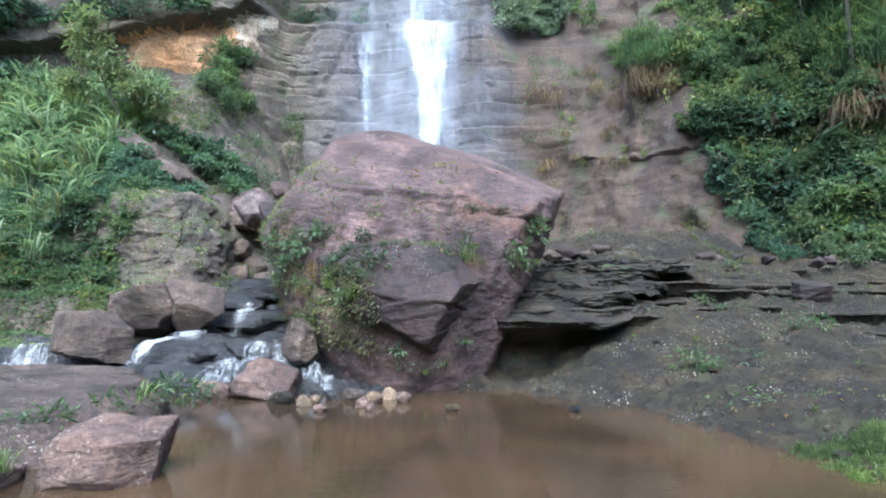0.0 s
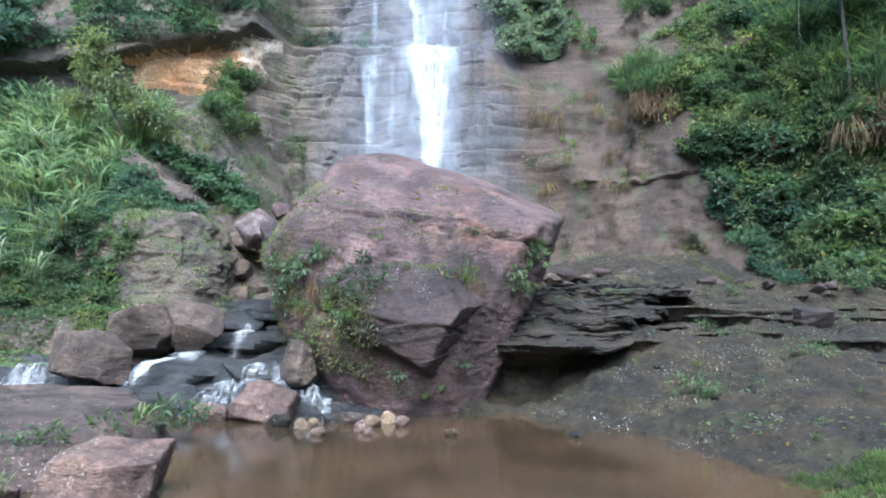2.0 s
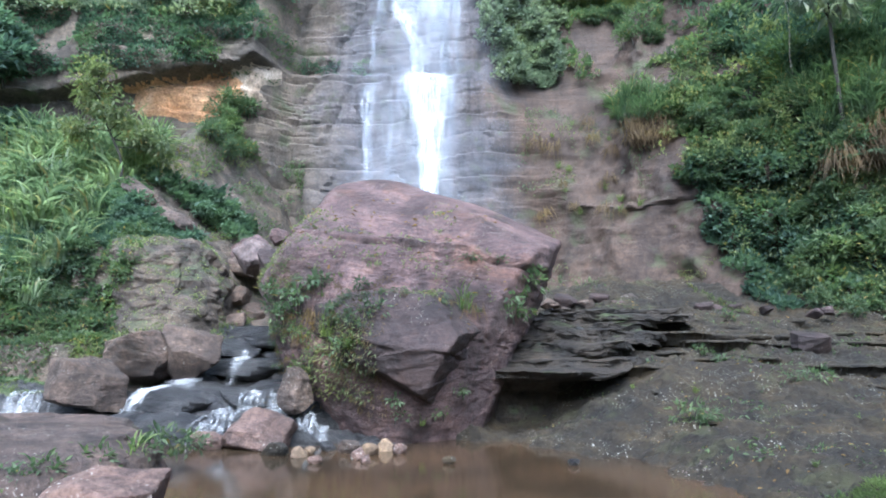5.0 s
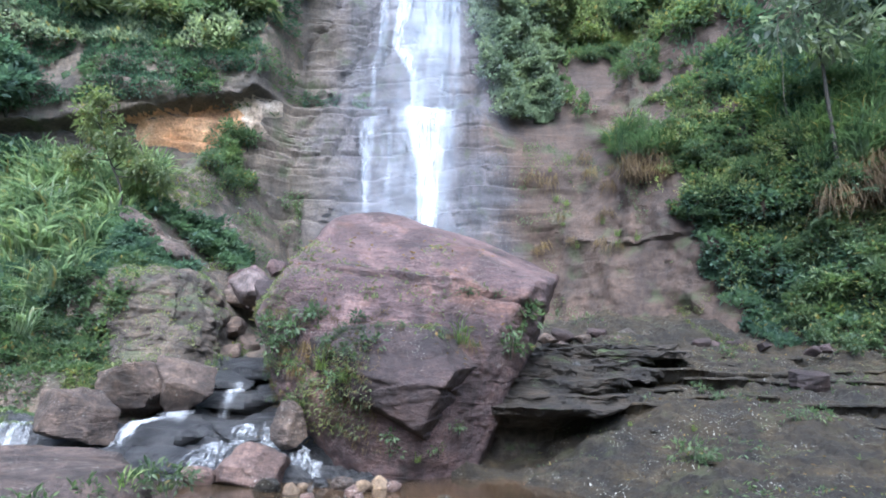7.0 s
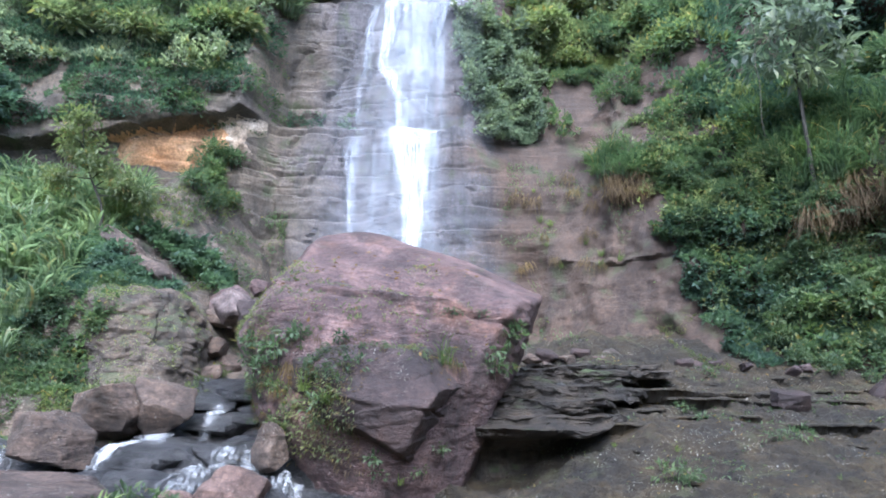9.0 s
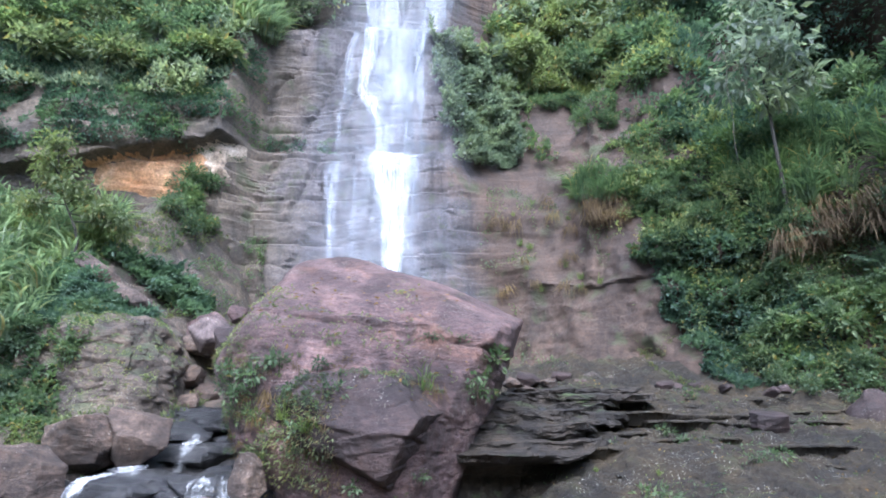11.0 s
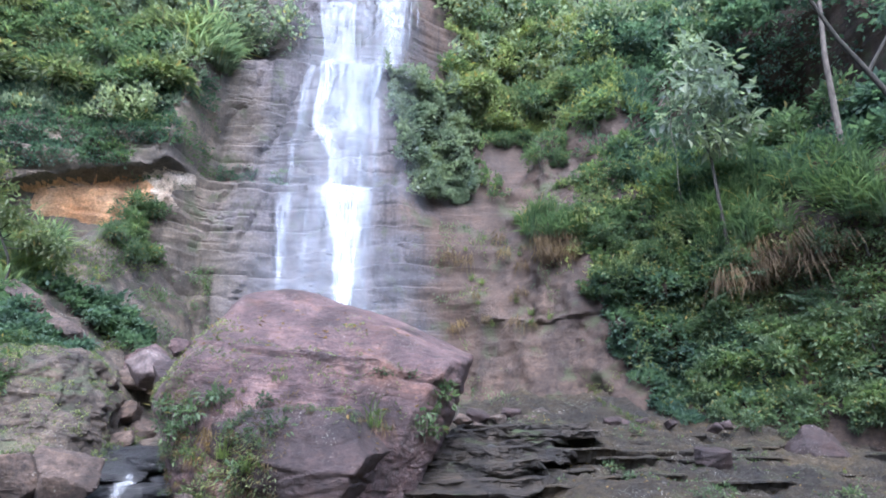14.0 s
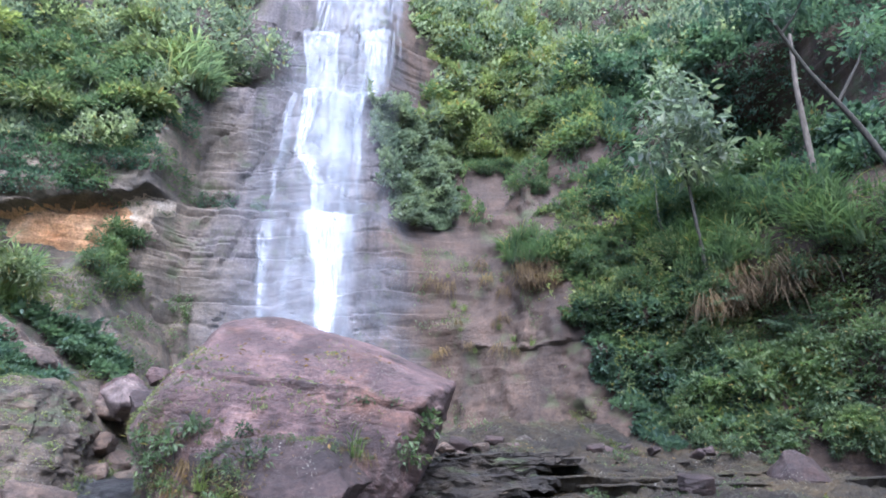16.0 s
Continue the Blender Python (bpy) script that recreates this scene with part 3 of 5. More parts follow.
def stone_mesh(name, seed, material, n=26, m=18, planes=17):
    """An angular stone of unit size: a ball cut by random planes, its edges worn."""
    rng = np.random.default_rng(seed)
    a, b = np.meshgrid(np.linspace(0, 2 * np.pi, n, endpoint=False), np.linspace(-np.pi / 2, np.pi / 2, m), indexing="ij")
    d = np.stack([np.cos(a) * np.cos(b), np.sin(a) * np.cos(b), np.sin(b)], -1).reshape(-1, 3)
    r = np.full(len(d), 0.72)
    for _ in range(planes):
        q = rng.normal(size=3)
        q /= np.linalg.norm(q)
        c = d @ q
        r = np.minimum(r, np.where(c > 0.05, rng.uniform(0.36, 0.5) / np.maximum(c, 0.05), 9))
    v = d * r[:, None]
    v = v + d * (0.026 * fbm(v * 3.5, 6, seed) + 0.018 * np.round(3 * fbm(v * 5, 2, seed + 4)) / 3)[:, None]
    lo, hi = v.min(0), v.max(0)
    v = (v - (lo + hi) / 2) / (hi - lo)
    me = mesh_of(name, v, grid_faces(n, m, True), material)
    me.set_sharp_from_angle(angle=radians(28))
    return me


STONES = {}


def stone(name, place, size, material, seed, label, turn=0.0, lean=0.0, fine=False, group=""):
    """One stone, its middle at place, with width, depth and height."""
    key = (material.name, seed, fine)
    if key not in STONES:
        STONES[key] = stone_mesh("stone", seed, material, 64 if fine else 30, 44 if fine else 20)
    ob = new(name, STONES[key])
    ob.matrix_world = pose(*place, lean, lean * 0.6, turn) @ Matrix.Diagonal((*size, 1))
    return tagged(ob, label, "rock", group)


for row in [((-6.6, 12.0, 1.2), (1.5, 1.3, 1.0), BANKROCK, 3, "brown angular rock beside the cascade", 20, 6),
            ((-6.15, 13.3, 1.68), (1.75, 1.5, 1.1), BANKROCK, 5, "grey-brown angular rock above the cascade", -15, -8),
            ((-5.2, 13.2, 1.68), (1.2, 1.3, 1.15), BANKROCK, 8, "wedge-shaped brown rock leaning over the cascade", 40, 12),
            ((-2.95, 10.55, 0.5), (1.25, 1.0, 0.85), WARMROCK, 11, "rounded brown rock at the pool's edge", 10, 5),
            ((-3.75, 10.55, 0.36), (0.65, 0.6, 0.42), WARMROCK, 12, "pale warm rock at the pool's edge", 60, 0),
            ((-2.62, 11.6, 1.12), (0.65, 0.7, 0.85), BANKROCK, 15, "brown rock wedged against the boulder", 15, -10),
            ((-8.4, 10.0, 0.5), (2.4, 1.3, 0.66), WARMROCK, 19, "low warm-brown rock beside the stream", 30, 3),
            ((-2.95, 5.75, 0.4), (1.08, 1.0, 0.9), WARMROCK, 24, "pinkish angular rock at the pool's edge", 12, -6),
            ((-3.8, 14.3, 3.65), (0.85, 1.0, 0.95), BLOCK, 8, "dark grey rock wedged behind the boulder", 25, 8),
            ((-5.05, 17.3, 4.35), (1.2, 1.1, 1.05), PALEROCK, 3, "pale pinkish-grey cracked rock in the gully", 40, -14),
            ((-4.3, 5.35, 0.3), (1.5, 1.3, 0.8), WARMROCK, 26, "warm-brown rock on the near bank", 50, 5),
            ]:
    stone("rock", row[0], row[1], row[2], row[3], row[4], row[5], row[6], True)
for row in [((3.4, 14.8, 1.75), (2.6, 2.2, 1.3), WETROCK, 29, "wet dark rock on the shelf", 35, 8),
            ((11.6, 15.1, 2.3), (1.6, 1.3, 1.2), BLOCK, 11, "large lichen-spotted rock below the thicket", 20, -3),
            ((8.3, 14.2, 2.05), (0.9, 0.8, 0.55), BLOCK, 5, "dark angular wedge of rock on the shelf", 10, 4)]:
    stone("rock", row[0], row[1], row[2], row[3], row[4], row[5], row[6], True)
for k, (px, py, w, deep, turn) in enumerate([(-3.9, 15.4, 2.6, 1.7, 8), (-4.9, 14.9, 2.0, 1.5, -14), (-3.1, 14.6, 2.0, 1.5, 18), (-4.3, 14.0, 2.3, 1.4, -6), (-3.0, 13.4, 1.9, 1.4, 14), (-4.7, 13.1, 2.0, 1.3, 24),
                                                (-3.6, 12.6, 2.2, 1.2, -10), (-5.1, 12.2, 1.9, 1.2, 8), (-3.2, 11.8, 1.8, 1.1, 16), (-4.6, 11.4, 2.2, 1.1, -12), (-5.8, 11.3, 1.6, 1.1, 20)]):
    stone("rock", (px, py, float(stream_bed(np.array(px), np.array(py))) - 0.14), (w, deep, 0.62), WETROCK, 95 + k % 4, "broad wet black slab stepping down the stream bed", turn, 3 + k % 3, True, "black slabs in the stream")
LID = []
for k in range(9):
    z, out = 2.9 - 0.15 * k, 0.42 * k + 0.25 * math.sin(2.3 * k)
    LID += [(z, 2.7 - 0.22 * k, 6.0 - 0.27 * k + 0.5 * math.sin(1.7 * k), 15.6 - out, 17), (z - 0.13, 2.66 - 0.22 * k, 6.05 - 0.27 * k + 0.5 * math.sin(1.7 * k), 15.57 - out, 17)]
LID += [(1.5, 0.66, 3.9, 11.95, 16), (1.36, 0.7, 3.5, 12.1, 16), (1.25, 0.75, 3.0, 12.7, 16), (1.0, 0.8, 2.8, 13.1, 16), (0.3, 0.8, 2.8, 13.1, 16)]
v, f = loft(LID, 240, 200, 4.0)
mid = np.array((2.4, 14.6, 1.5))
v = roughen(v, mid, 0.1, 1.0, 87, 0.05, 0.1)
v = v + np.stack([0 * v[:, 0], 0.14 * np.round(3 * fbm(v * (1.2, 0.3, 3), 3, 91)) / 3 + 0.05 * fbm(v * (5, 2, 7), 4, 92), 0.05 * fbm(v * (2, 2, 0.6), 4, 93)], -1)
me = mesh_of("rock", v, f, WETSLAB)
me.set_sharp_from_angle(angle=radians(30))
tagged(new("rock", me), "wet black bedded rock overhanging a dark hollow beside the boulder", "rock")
v, f = loft([(4.62, -8.1, -6.95, 16.4, 17.6), (4.5, -8.5, -6.55, 15.95, 18), (4.1, -8.7, -6.05, 15.5, 18), (3.5, -8.85, -5.62, 15.1, 18), (2.9, -9.0, -5.5, 14.8, 18), (2.2, -9.1, -5.45, 14.5, 18)], 240, 130, 3.6)
mid = v.mean(0)
v = roughen(v, mid, 0.24, 0.8, 85, 0.05, 0.05)
v = v + (v - mid) * (0.03 * jointed(v[:, 0] + 0.5 * v[:, 1], v[:, 2] + 0.12 * v[:, 0] + 0.25 * fbm(v, 3, 5), 0.62, 1.3) + 0.008 * jointed(v[:, 0] + 2, v[:, 2] + 0.1 * fbm(v, 3, 9), 0.24, 0.8))[:, None]
v = roughen(v, mid, 0.05, 3.5, 86)
for level in (2.15, 2.8):
    v = crack(v, mid, level, -0.12, 0.06, 0.03, level)
me = mesh_of("rock_crag", v, f, BANKSIDE)
me.set_sharp_from_angle(angle=radians(32))
tagged(new("rock_crag", me), "weathered brown rock crag, mossy in its cracks, above the stream", "rock")
for rows, seed, label in [([(0.9, -7.4, -4.2, 7.9, 8.5), (0.84, -7.8, -3.75, 6.9, 8.8), (0.62, -8.0, -3.45, 6.0, 9.0), (0.3, -8.1, -3.3, 5.6, 9.1), (-0.1, -8.2, -3.2, 5.5, 9.2)], 81, "broad tilted slab of grey-brown rock at the pool"),
                          ([(0.82, -8.3, -5.3, 10.0, 10.5), (0.75, -8.5, -4.9, 9.5, 10.7), (0.5, -8.6, -4.7, 9.1, 10.8), (0.1, -8.7, -4.6, 9.0, 10.9)], 83, "low flat slab of brown rock beside the stream")]:
    v, f = loft(rows, 150, 50, 3.2)
    mid = v.mean(0)
    v = roughen(v, mid, 0.09, 1.0, seed, 0.02, 0.05)
    v = crack(v, mid, 0.72, 0.03, 0.07, 0.03, seed)
    v = roughen(v, mid, 0.035, 4.0, seed + 1)
    slab = mesh_of("rock", v, f, SLABROCK)
    slab.set_sharp_from_angle(angle=radians(30))
    tagged(new("rock", slab), label, "rock")
for k, (px, py, pz, w) in enumerate([(5.6, 18.9, 3.4, 0.75), (4.75, 18.9, 3.35, 0.8), (3.7, 18.6, 3.25, 0.9), (3.1, 17.9, 3.15, 0.6), (7.9, 17.9, 3.05, 0.55), (8.35, 17.8, 3.05, 0.5), (6.3, 18.9, 3.3, 0.5), (9.6, 16.2, 2.85, 0.5), (10.1, 16.5, 2.95, 0.45), (4.2, 18.3, 3.2, 0.5), (5.2, 18.4, 3.2, 0.45), (6.9, 18.3, 3.15, 0.4), (3.4, 17.2, 2.95, 0.4), (8.9, 17.2, 3.0, 0.4), (7.3, 17.6, 3.05, 0.6)]):
    stone("rock", (px, py, pz), (w, w * 0.8, w * 0.6), BLOCK if k % 3 else BANKROCK, 40 + k % 4, "loose brown rock on the shelf below the cliff", 37 * k, 5, group="loose rocks on the shelf")
for k, (px, py, pz, w) in enumerate([(-5.9, 19.4, 4.7, 1.9), (-5.1, 19.3, 4.6, 0.9), (-4.95, 19.0, 5.2, 0.7), (-6.2, 17.8, 3.6, 0.9), (-5.6, 17.3, 3.3, 0.8), (-5.2, 17.5, 2.8, 0.9), (-6.6, 17.2, 3.9, 0.7), (-5.4, 16.6, 2.6, 0.7), (-6.0, 18.6, 4.3, 0.8)]):
    stone("rock", (px, py, pz), (w, w * 0.9, w * 0.75), BOULDER if k < 3 else BANKROCK, 50 + k % 4, "angular rock fallen into the gully below the cliff", 51 * k, 9, group="fallen rocks in the gully")
for k, (px, py, w, m) in enumerate([(-2.5, 9.9, 0.42, SLAB), (-2.1, 9.75, 0.3, PEBBLE), (-2.0, 10.05, 0.22, PEBBLE), (-1.75, 9.2, 0.2, WARMROCK), (-1.2, 9.6, 0.3, WARMROCK), (-1.42, 10.2, 0.42, BANKROCK),
                                    (-0.85, 10.4, 0.36, PEBBLE), (-0.62, 10.1, 0.3, WARMROCK), (0.15, 9.2, 0.2, SLAB), (-1.05, 9.3, 0.2, WARMROCK), (-1.8, 10.4, 0.3, WETROCK), (-2.2, 10.9, 0.4, WETROCK), (-1.05, 10.0, 0.34, PEBBLE), (1.9, 9.15, 0.18, WETROCK)]):
    stone("stone", (px, py, WATER + w * 0.15), (w, w * 0.8, w * 0.75), m, 60 + k % 5, "small stone lying in the shallows by the boulder", 67 * k, 8, group="stones in the shallows")

# ---- places on the land ----
BVHTree = mathutils.bvhtree.BVHTree

LAND = []
for name in ("cliff", "west_bank", "rock_shelf", "stream_bed", "boulder", "front_block", "rock_crag"):
    me = bpy.data.objects[name].data
    LAND.append(BVHTree.FromPolygons([v.co for v in me.vertices], [p.vertices for p in me.polygons]))


def ahead(x, z, y=-2.0):
    """The first land met going north at that height: place and normal."""
    best = None
    for tree in LAND[:6]:
        p, n, _, d = tree.ray_cast(Vector((x, y, z)), Vector((0, 1, 0)))
        if p is not None and (best is None or d < best[2]):
            best = (p, n if n.y < 0 else -n, d)
    return best[:2] if best else (None, None)


def below(x, y, z=40.0):
    best = None
    for tree in LAND[:6]:
        p, n, _, d = tree.ray_cast(Vector((x, y, z)), Vector((0, 0, -1)))
        if p is not None and (best is None or d < best[2]):
            best = (p, n, d)
    return best[0] if best else None


# ---- the waterfall ----
def face_at(x, zs):
    """How the water hangs: it follows the rock and drops clear of the ledges."""
    ys, last = [], 99.0
    for z in zs:
        p, n, _, d = LAND[0].ray_cast(Vector((x, 10.0, z)), Vector((0, 1, 0)))
        y = p.y if p is not None else last
        last = min(last + 0.012, y)
        ys.append(last)
    return ys


def thickness(me, values):
    """How much water there is at each vertex, 0 to 1."""
    a = me.attributes.new("cover", "FLOAT", "POINT")
    a.data.foreach_set("value", np.asarray(values, np.float32))


def curtain(name, rows, material, parent, off, nu=26, label=""):
    """A sheet of falling water. rows: height, west, east edge, from the top down."""
    rows = np.array(rows, float)
    zs = np.arange(rows[0, 0], rows[-1, 0], -0.18)
    west, east = np.interp(-zs, -rows[:, 0], rows[:, 1]), np.interp(-zs, -rows[:, 0], rows[:, 2])
    p = np.zeros((nu, len(zs), 3))
    for i in range(nu):
        w = i / (nu - 1)
        x = west + (east - west) * w
        y = np.array(face_at(float(x.mean()), zs))
        p[i, :, 0], p[i, :, 1], p[i, :, 2] = x, y - off, zs
    q = p.reshape(-1, 3)
    p[:, :, 1] -= (0.06 * (1 + fbm(q * (5, 1, 0.5), 3, 5))).reshape(nu, -1)
    me = mesh_of(name, p.reshape(-1, 3), grid_faces(nu, len(zs)), material)
    across = np.sin(np.pi * np.linspace(0.03, 0.97, nu))[:, None] ** 0.9
    down = np.interp(zs, [rows[-1, 0], rows[-1, 0] + 3, rows[0, 0] - 0.3, rows[0, 0]], [0.55, 1.0, 1.0, 0.8])[None]
    thickness(me, (across * down).ravel())
    return part(name, me, parent, label)


def strands(name, rows, count, width, material, parent, off, seed, longest=4.0):
    """Many thin ribbons of white water within the outline of rows."""
    rng = np.random.default_rng(seed)
    rows = np.array(rows, float)
    top, foot = rows[0, 0], rows[-1, 0]
    V, F = [], []
    cache = {}
    for _ in range(count):
        w = rng.beta(0.8, 0.8)
        z0 = rng.uniform(foot + 0.5, top) if rng.random() < 0.6 else top
        z1 = max(foot, z0 - rng.uniform(0.8, longest))
        zs = np.arange(z0, z1, -0.25)
        if len(zs) < 3:
            continue
        col = round(w * 30)
        grid = np.arange(top, foot - 0.3, -0.2)
        if col not in cache:
            xm = float((np.interp(-grid, -rows[:, 0], rows[:, 1]) * (1 - w) + np.interp(-grid, -rows[:, 0], rows[:, 2]) * w).mean())
            cache[col] = face_at(xm, grid)
        x = np.interp(-zs, -rows[:, 0], rows[:, 1]) * (1 - w) + np.interp(-zs, -rows[:, 0], rows[:, 2]) * w
        x = x + np.cumsum(rng.normal(0, 0.022, len(zs)))
        y = np.interp(-zs, -grid, cache[col]) - off - rng.uniform(0, 0.15)
        half = width * rng.uniform(0.3, 1.2) * np.sin(np.linspace(0.25, np.pi - 0.12, len(zs))) ** 0.6
        base = len(V)
        for a, b, c, h in zip(x, y, zs, half):
            V += [(a - h, b + 0.03, c), (a, b - 0.03, c), (a + h, b + 0.03, c)]
        for k in range(len(zs) - 1):
            o = base + 3 * k
            F += [(o, o + 1, o + 4, o + 3), (o + 1, o + 2, o + 5, o + 4)]
    me = mesh_of(name, V, F, material)
    thickness(me, np.tile([0.25, 1.0, 0.25], len(V) // 3))
    return tagged(part(name, me, parent), kind="stuff")


waterfall = new("waterfall")
tagged(waterfall, "white waterfall dropping in four steps down the dark cliff", "waterfall")
CREST = [(31.0, -1.6, 3.2), (28.0, -1.9, 3.0), (25.6, -2.2, 2.9)]
BROAD = [(25.6, -2.5, 2.75), (24, -2.4, 2.7), (22.0, -2.2, 2.4), (20.9, -2.0, 1.4)]
COMB = [(20.75, -1.9, 0.9), (19, -1.75, 0.5), (17.3, -1.3, 0.3), (16.3, -1.2, 0.2)]
THREAD = [(18.6, 0.45, 0.7), (16, 0.5, 0.75), (13.2, 0.5, 0.75)]
MIDDLE = [(20.9, -2.1, 0.95), (18.5, -1.9, 0.85), (16.6, -1.9, 0.75), (15.0, -1.5, 0.7), (13.6, -1.5, 0.7)]
BROADWEST = [(25.6, -2.5, -0.4), (24, -2.4, -0.5), (22.0, -2.1, -0.55), (20.6, -2.0, -0.5)]
BROADEAST = [(25.6, 0.5, 2.55), (24, 0.5, 2.45), (22.2, 0.5, 2.2), (20.7, 0.45, 1.3)]
EASTARM = [(20.7, 0.45, 1.1), (19.6, 0.2, 0.85), (18.2, -0.05, 0.45), (16.0, -0.1, 0.3), (13.4, -0.15, 0.25)]
BEND = [(20.7, -2.15, -1.3), (19.5, -2.1, -1.35), (17.6, -2.3, -1.7), (16.9, -2.4, -1.65), (16.2, -2.0, -1.2), (15.2, -1.5, -0.85), (13.4, -1.4, -0.75)]
WESTARM = [(20.3, -2.6, -2.3), (19.2, -2.95, -2.6), (17.5, -2.95, -2.65), (16.7, -3.0, -2.6), (16.0, -3.3, -3.0), (14.0, -3.2, -2.95)]
LOWER = [(13.5, -1.75, 0.65), (12.3, -1.75, 0.6), (11.5, -1.35, 0.55), (10.4, -1.1, 0.48), (8.5, -1.0, 0.44), (3.6, -1.0, 0.42)]
HEART = [(13.55, -1.65, 0.1), (12.5, -1.7, 0.3), (11.5, -1.3, 0.2), (10.4, -1.0, 0.0), (8.5, -0.95, -0.1), (3.6, -0.9, -0.2)]
INNER = [(12.7, -2.5, -2.05), (11, -2.4, -2.05), (7.5, -2.3, -2.0)]
SIDE = [(12.9, -3.5, -2.7), (12.2, -3.6, -2.75), (11, -3.4, -2.9), (8.9, -3.25, -2.85), (5.0, -3.2, -2.85)]
WIDE = [(13.7, -3.4, 1.1), (11, -3.5, 0.9), (8, -3.5, 0.8), (3.6, -3.6, 0.9)]
WIDEUP = [(20.8, -2.8, 1.1), (17, -3.2, 1.0), (13.7, -3.2, 1.0)]
CLOUD = [(24, -3.6, 3.0), (17, -4.2, 2.4), (13, -5.0, 2.8), (9, -5.4, 3.2), (4, -5.6, 3.4)]
for name, rows, m, off in [("crest_curtain", CREST, BROKEN, 0.1), ("broad_curtain", BROAD, THIN, 0.1), ("broad_west_stream", BROADWEST, BROKEN, 0.2), ("broad_east_stream", BROADEAST, BROKEN, 0.2), ("east_arm", EASTARM, THIN, 0.2), ("comb_curtain", COMB, THIN, 0.16), ("thread", THREAD, THIN, 0.2), ("middle_curtain", MIDDLE, VEIL, 0.1), ("bending_stream", BEND, SURGE, 0.22),
                           ("west_arm", WESTARM, THIN, 0.1), ("lower_curtain", LOWER, THIN, 0.12), ("bright_stream", HEART, FALL, 0.3), ("side_fall", SIDE, BROKEN, 0.12), ("inner_fall", INNER, THIN, 0.14), ("lower_veil", WIDE, VEIL, 0.15), ("upper_veil", WIDEUP, VEIL, 0.15), ("mist", CLOUD, MIST, 0.9)]:
    curtain(name, rows, m, waterfall, off)
for k, (rows, n, w, off) in enumerate([(CREST, 50, 0.06, 0.16), (BROADWEST, 34, 0.07, 0.26), (BROADEAST, 28, 0.07, 0.26), (BROAD, 14, 0.05, 0.16), (MIDDLE, 12, 0.05, 0.16), (EASTARM, 16, 0.06, 0.26), (COMB, 40, 0.05, 0.22), (THREAD, 6, 0.05, 0.24), (BEND, 22, 0.07, 0.3), (WESTARM, 16, 0.04, 0.15), (LOWER, 22, 0.08, 0.2), (HEART, 24, 0.12, 0.4), (SIDE, 10, 0.05, 0.16)]):
    strands("spray", rows, n, w, WHITE, waterfall, off, k)

# ---- plants ----
def leaf_mat(name, dark, light, gloss=0.45, dead=0.0):
    m, t, b = nodes(name)
    g = t.nodes.new("ShaderNodeNewGeometry")
    o = t.nodes.new("ShaderNodeObjectInfo")
    col = mix(t, g.outputs["Random Per Island"], dark, light)
    col = mix(t, mul(t, o.outputs["Random"], 0.45), col, tuple(0.6 * c for c in dark))
    if dead:
        col = mix(t, mul(t, grey(t, g.outputs["Random Per Island"], 1 - dead, 1 - 0.8 * dead), 0.8), col, (0.3, 0.22, 0.09))
    sort = noise_node(t, coords(t), 0.55, 4, 0.6, 0.4)
    col = mix(t, 1.0, col, stops(t, sort, [(0.32, (0.5, 0.55, 0.6)), (0.5, (1, 1, 1)), (0.68, (1.35, 1.3, 0.95))]), "MULTIPLY")
    link(t, col, b.inputs["Base Color"])
    b.inputs["Roughness"].default_value = gloss + 0.1
    b.inputs["Specular IOR Level"].default_value = 0.22
    tr = t.nodes.new("ShaderNodeBsdfTranslucent")
    link(t, mix(t, 1.0, col, (1.1, 1.25, 0.85), "MULTIPLY"), tr.inputs["Color"])
    mx = t.nodes.new("ShaderNodeMixShader")
    mx.inputs[0].default_value = 0.52
    link(t, b.outputs[0], mx.inputs[1])
    link(t, tr.outputs[0], mx.inputs[2])
    link(t, mx.outputs[0], t.nodes["Material Output"].inputs["Surface"])
    return m


# Haze is put into the colours: woods leaf palest, the other greens greyed.
HAZEDLEAF = leaf_mat("hazed_leaf", (0.159, 0.191, 0.150), (0.366, 0.392, 0.312), 0.5, 0.04)
IVY = leaf_mat("dark_green_leaf", (0.069, 0.112, 0.086), (0.168, 0.231, 0.173), 0.5)
MIDLEAF = leaf_mat("green_leaf", (0.078, 0.118, 0.067), (0.2, 0.25, 0.145), 0.6, 0.04)
LIGHTLEAF = leaf_mat("yellow_green_leaf", (0.134, 0.164, 0.081), (0.293, 0.313, 0.163), 0.5, 0.05)
GREYLEAF = leaf_mat("grey_green_leaf", (0.144, 0.173, 0.130), (0.288, 0.317, 0.266), 0.4)
CANE = leaf_mat("cane_leaf", (0.134, 0.185, 0.106), (0.354, 0.403, 0.263), 0.4, 0.1)
REED = leaf_mat("reed_leaf", (0.067, 0.106, 0.056), (0.183, 0.233, 0.125), 0.5, 0.08)
DEADLEAF = leaf_mat("dead_leaf", (0.14, 0.08, 0.035), (0.36, 0.24, 0.1), 0.7)
STRAW = leaf_mat("dry_grass", (0.11, 0.075, 0.043), (0.23, 0.17, 0.1), 0.7)
BRIGHTGRASS = leaf_mat("bright_grass", (0.12, 0.165, 0.06), (0.25, 0.31, 0.12), 0.5)
BARK, bt, bb = nodes("bark")
bn = noise_node(bt, coords(bt, (6, 6, 1.5)), 3, 5)
link(bt, stops(bt, bn, [(0.3, (0.015, 0.013, 0.01)), (0.7, (0.05, 0.044, 0.032))]), bb.inputs["Base Color"])
bb.inputs["Roughness"].default_value = 0.9
bump(bt, bb, bn, 0.6, 0.02)
PALEBARK, bt, bb = nodes("pale_bark")
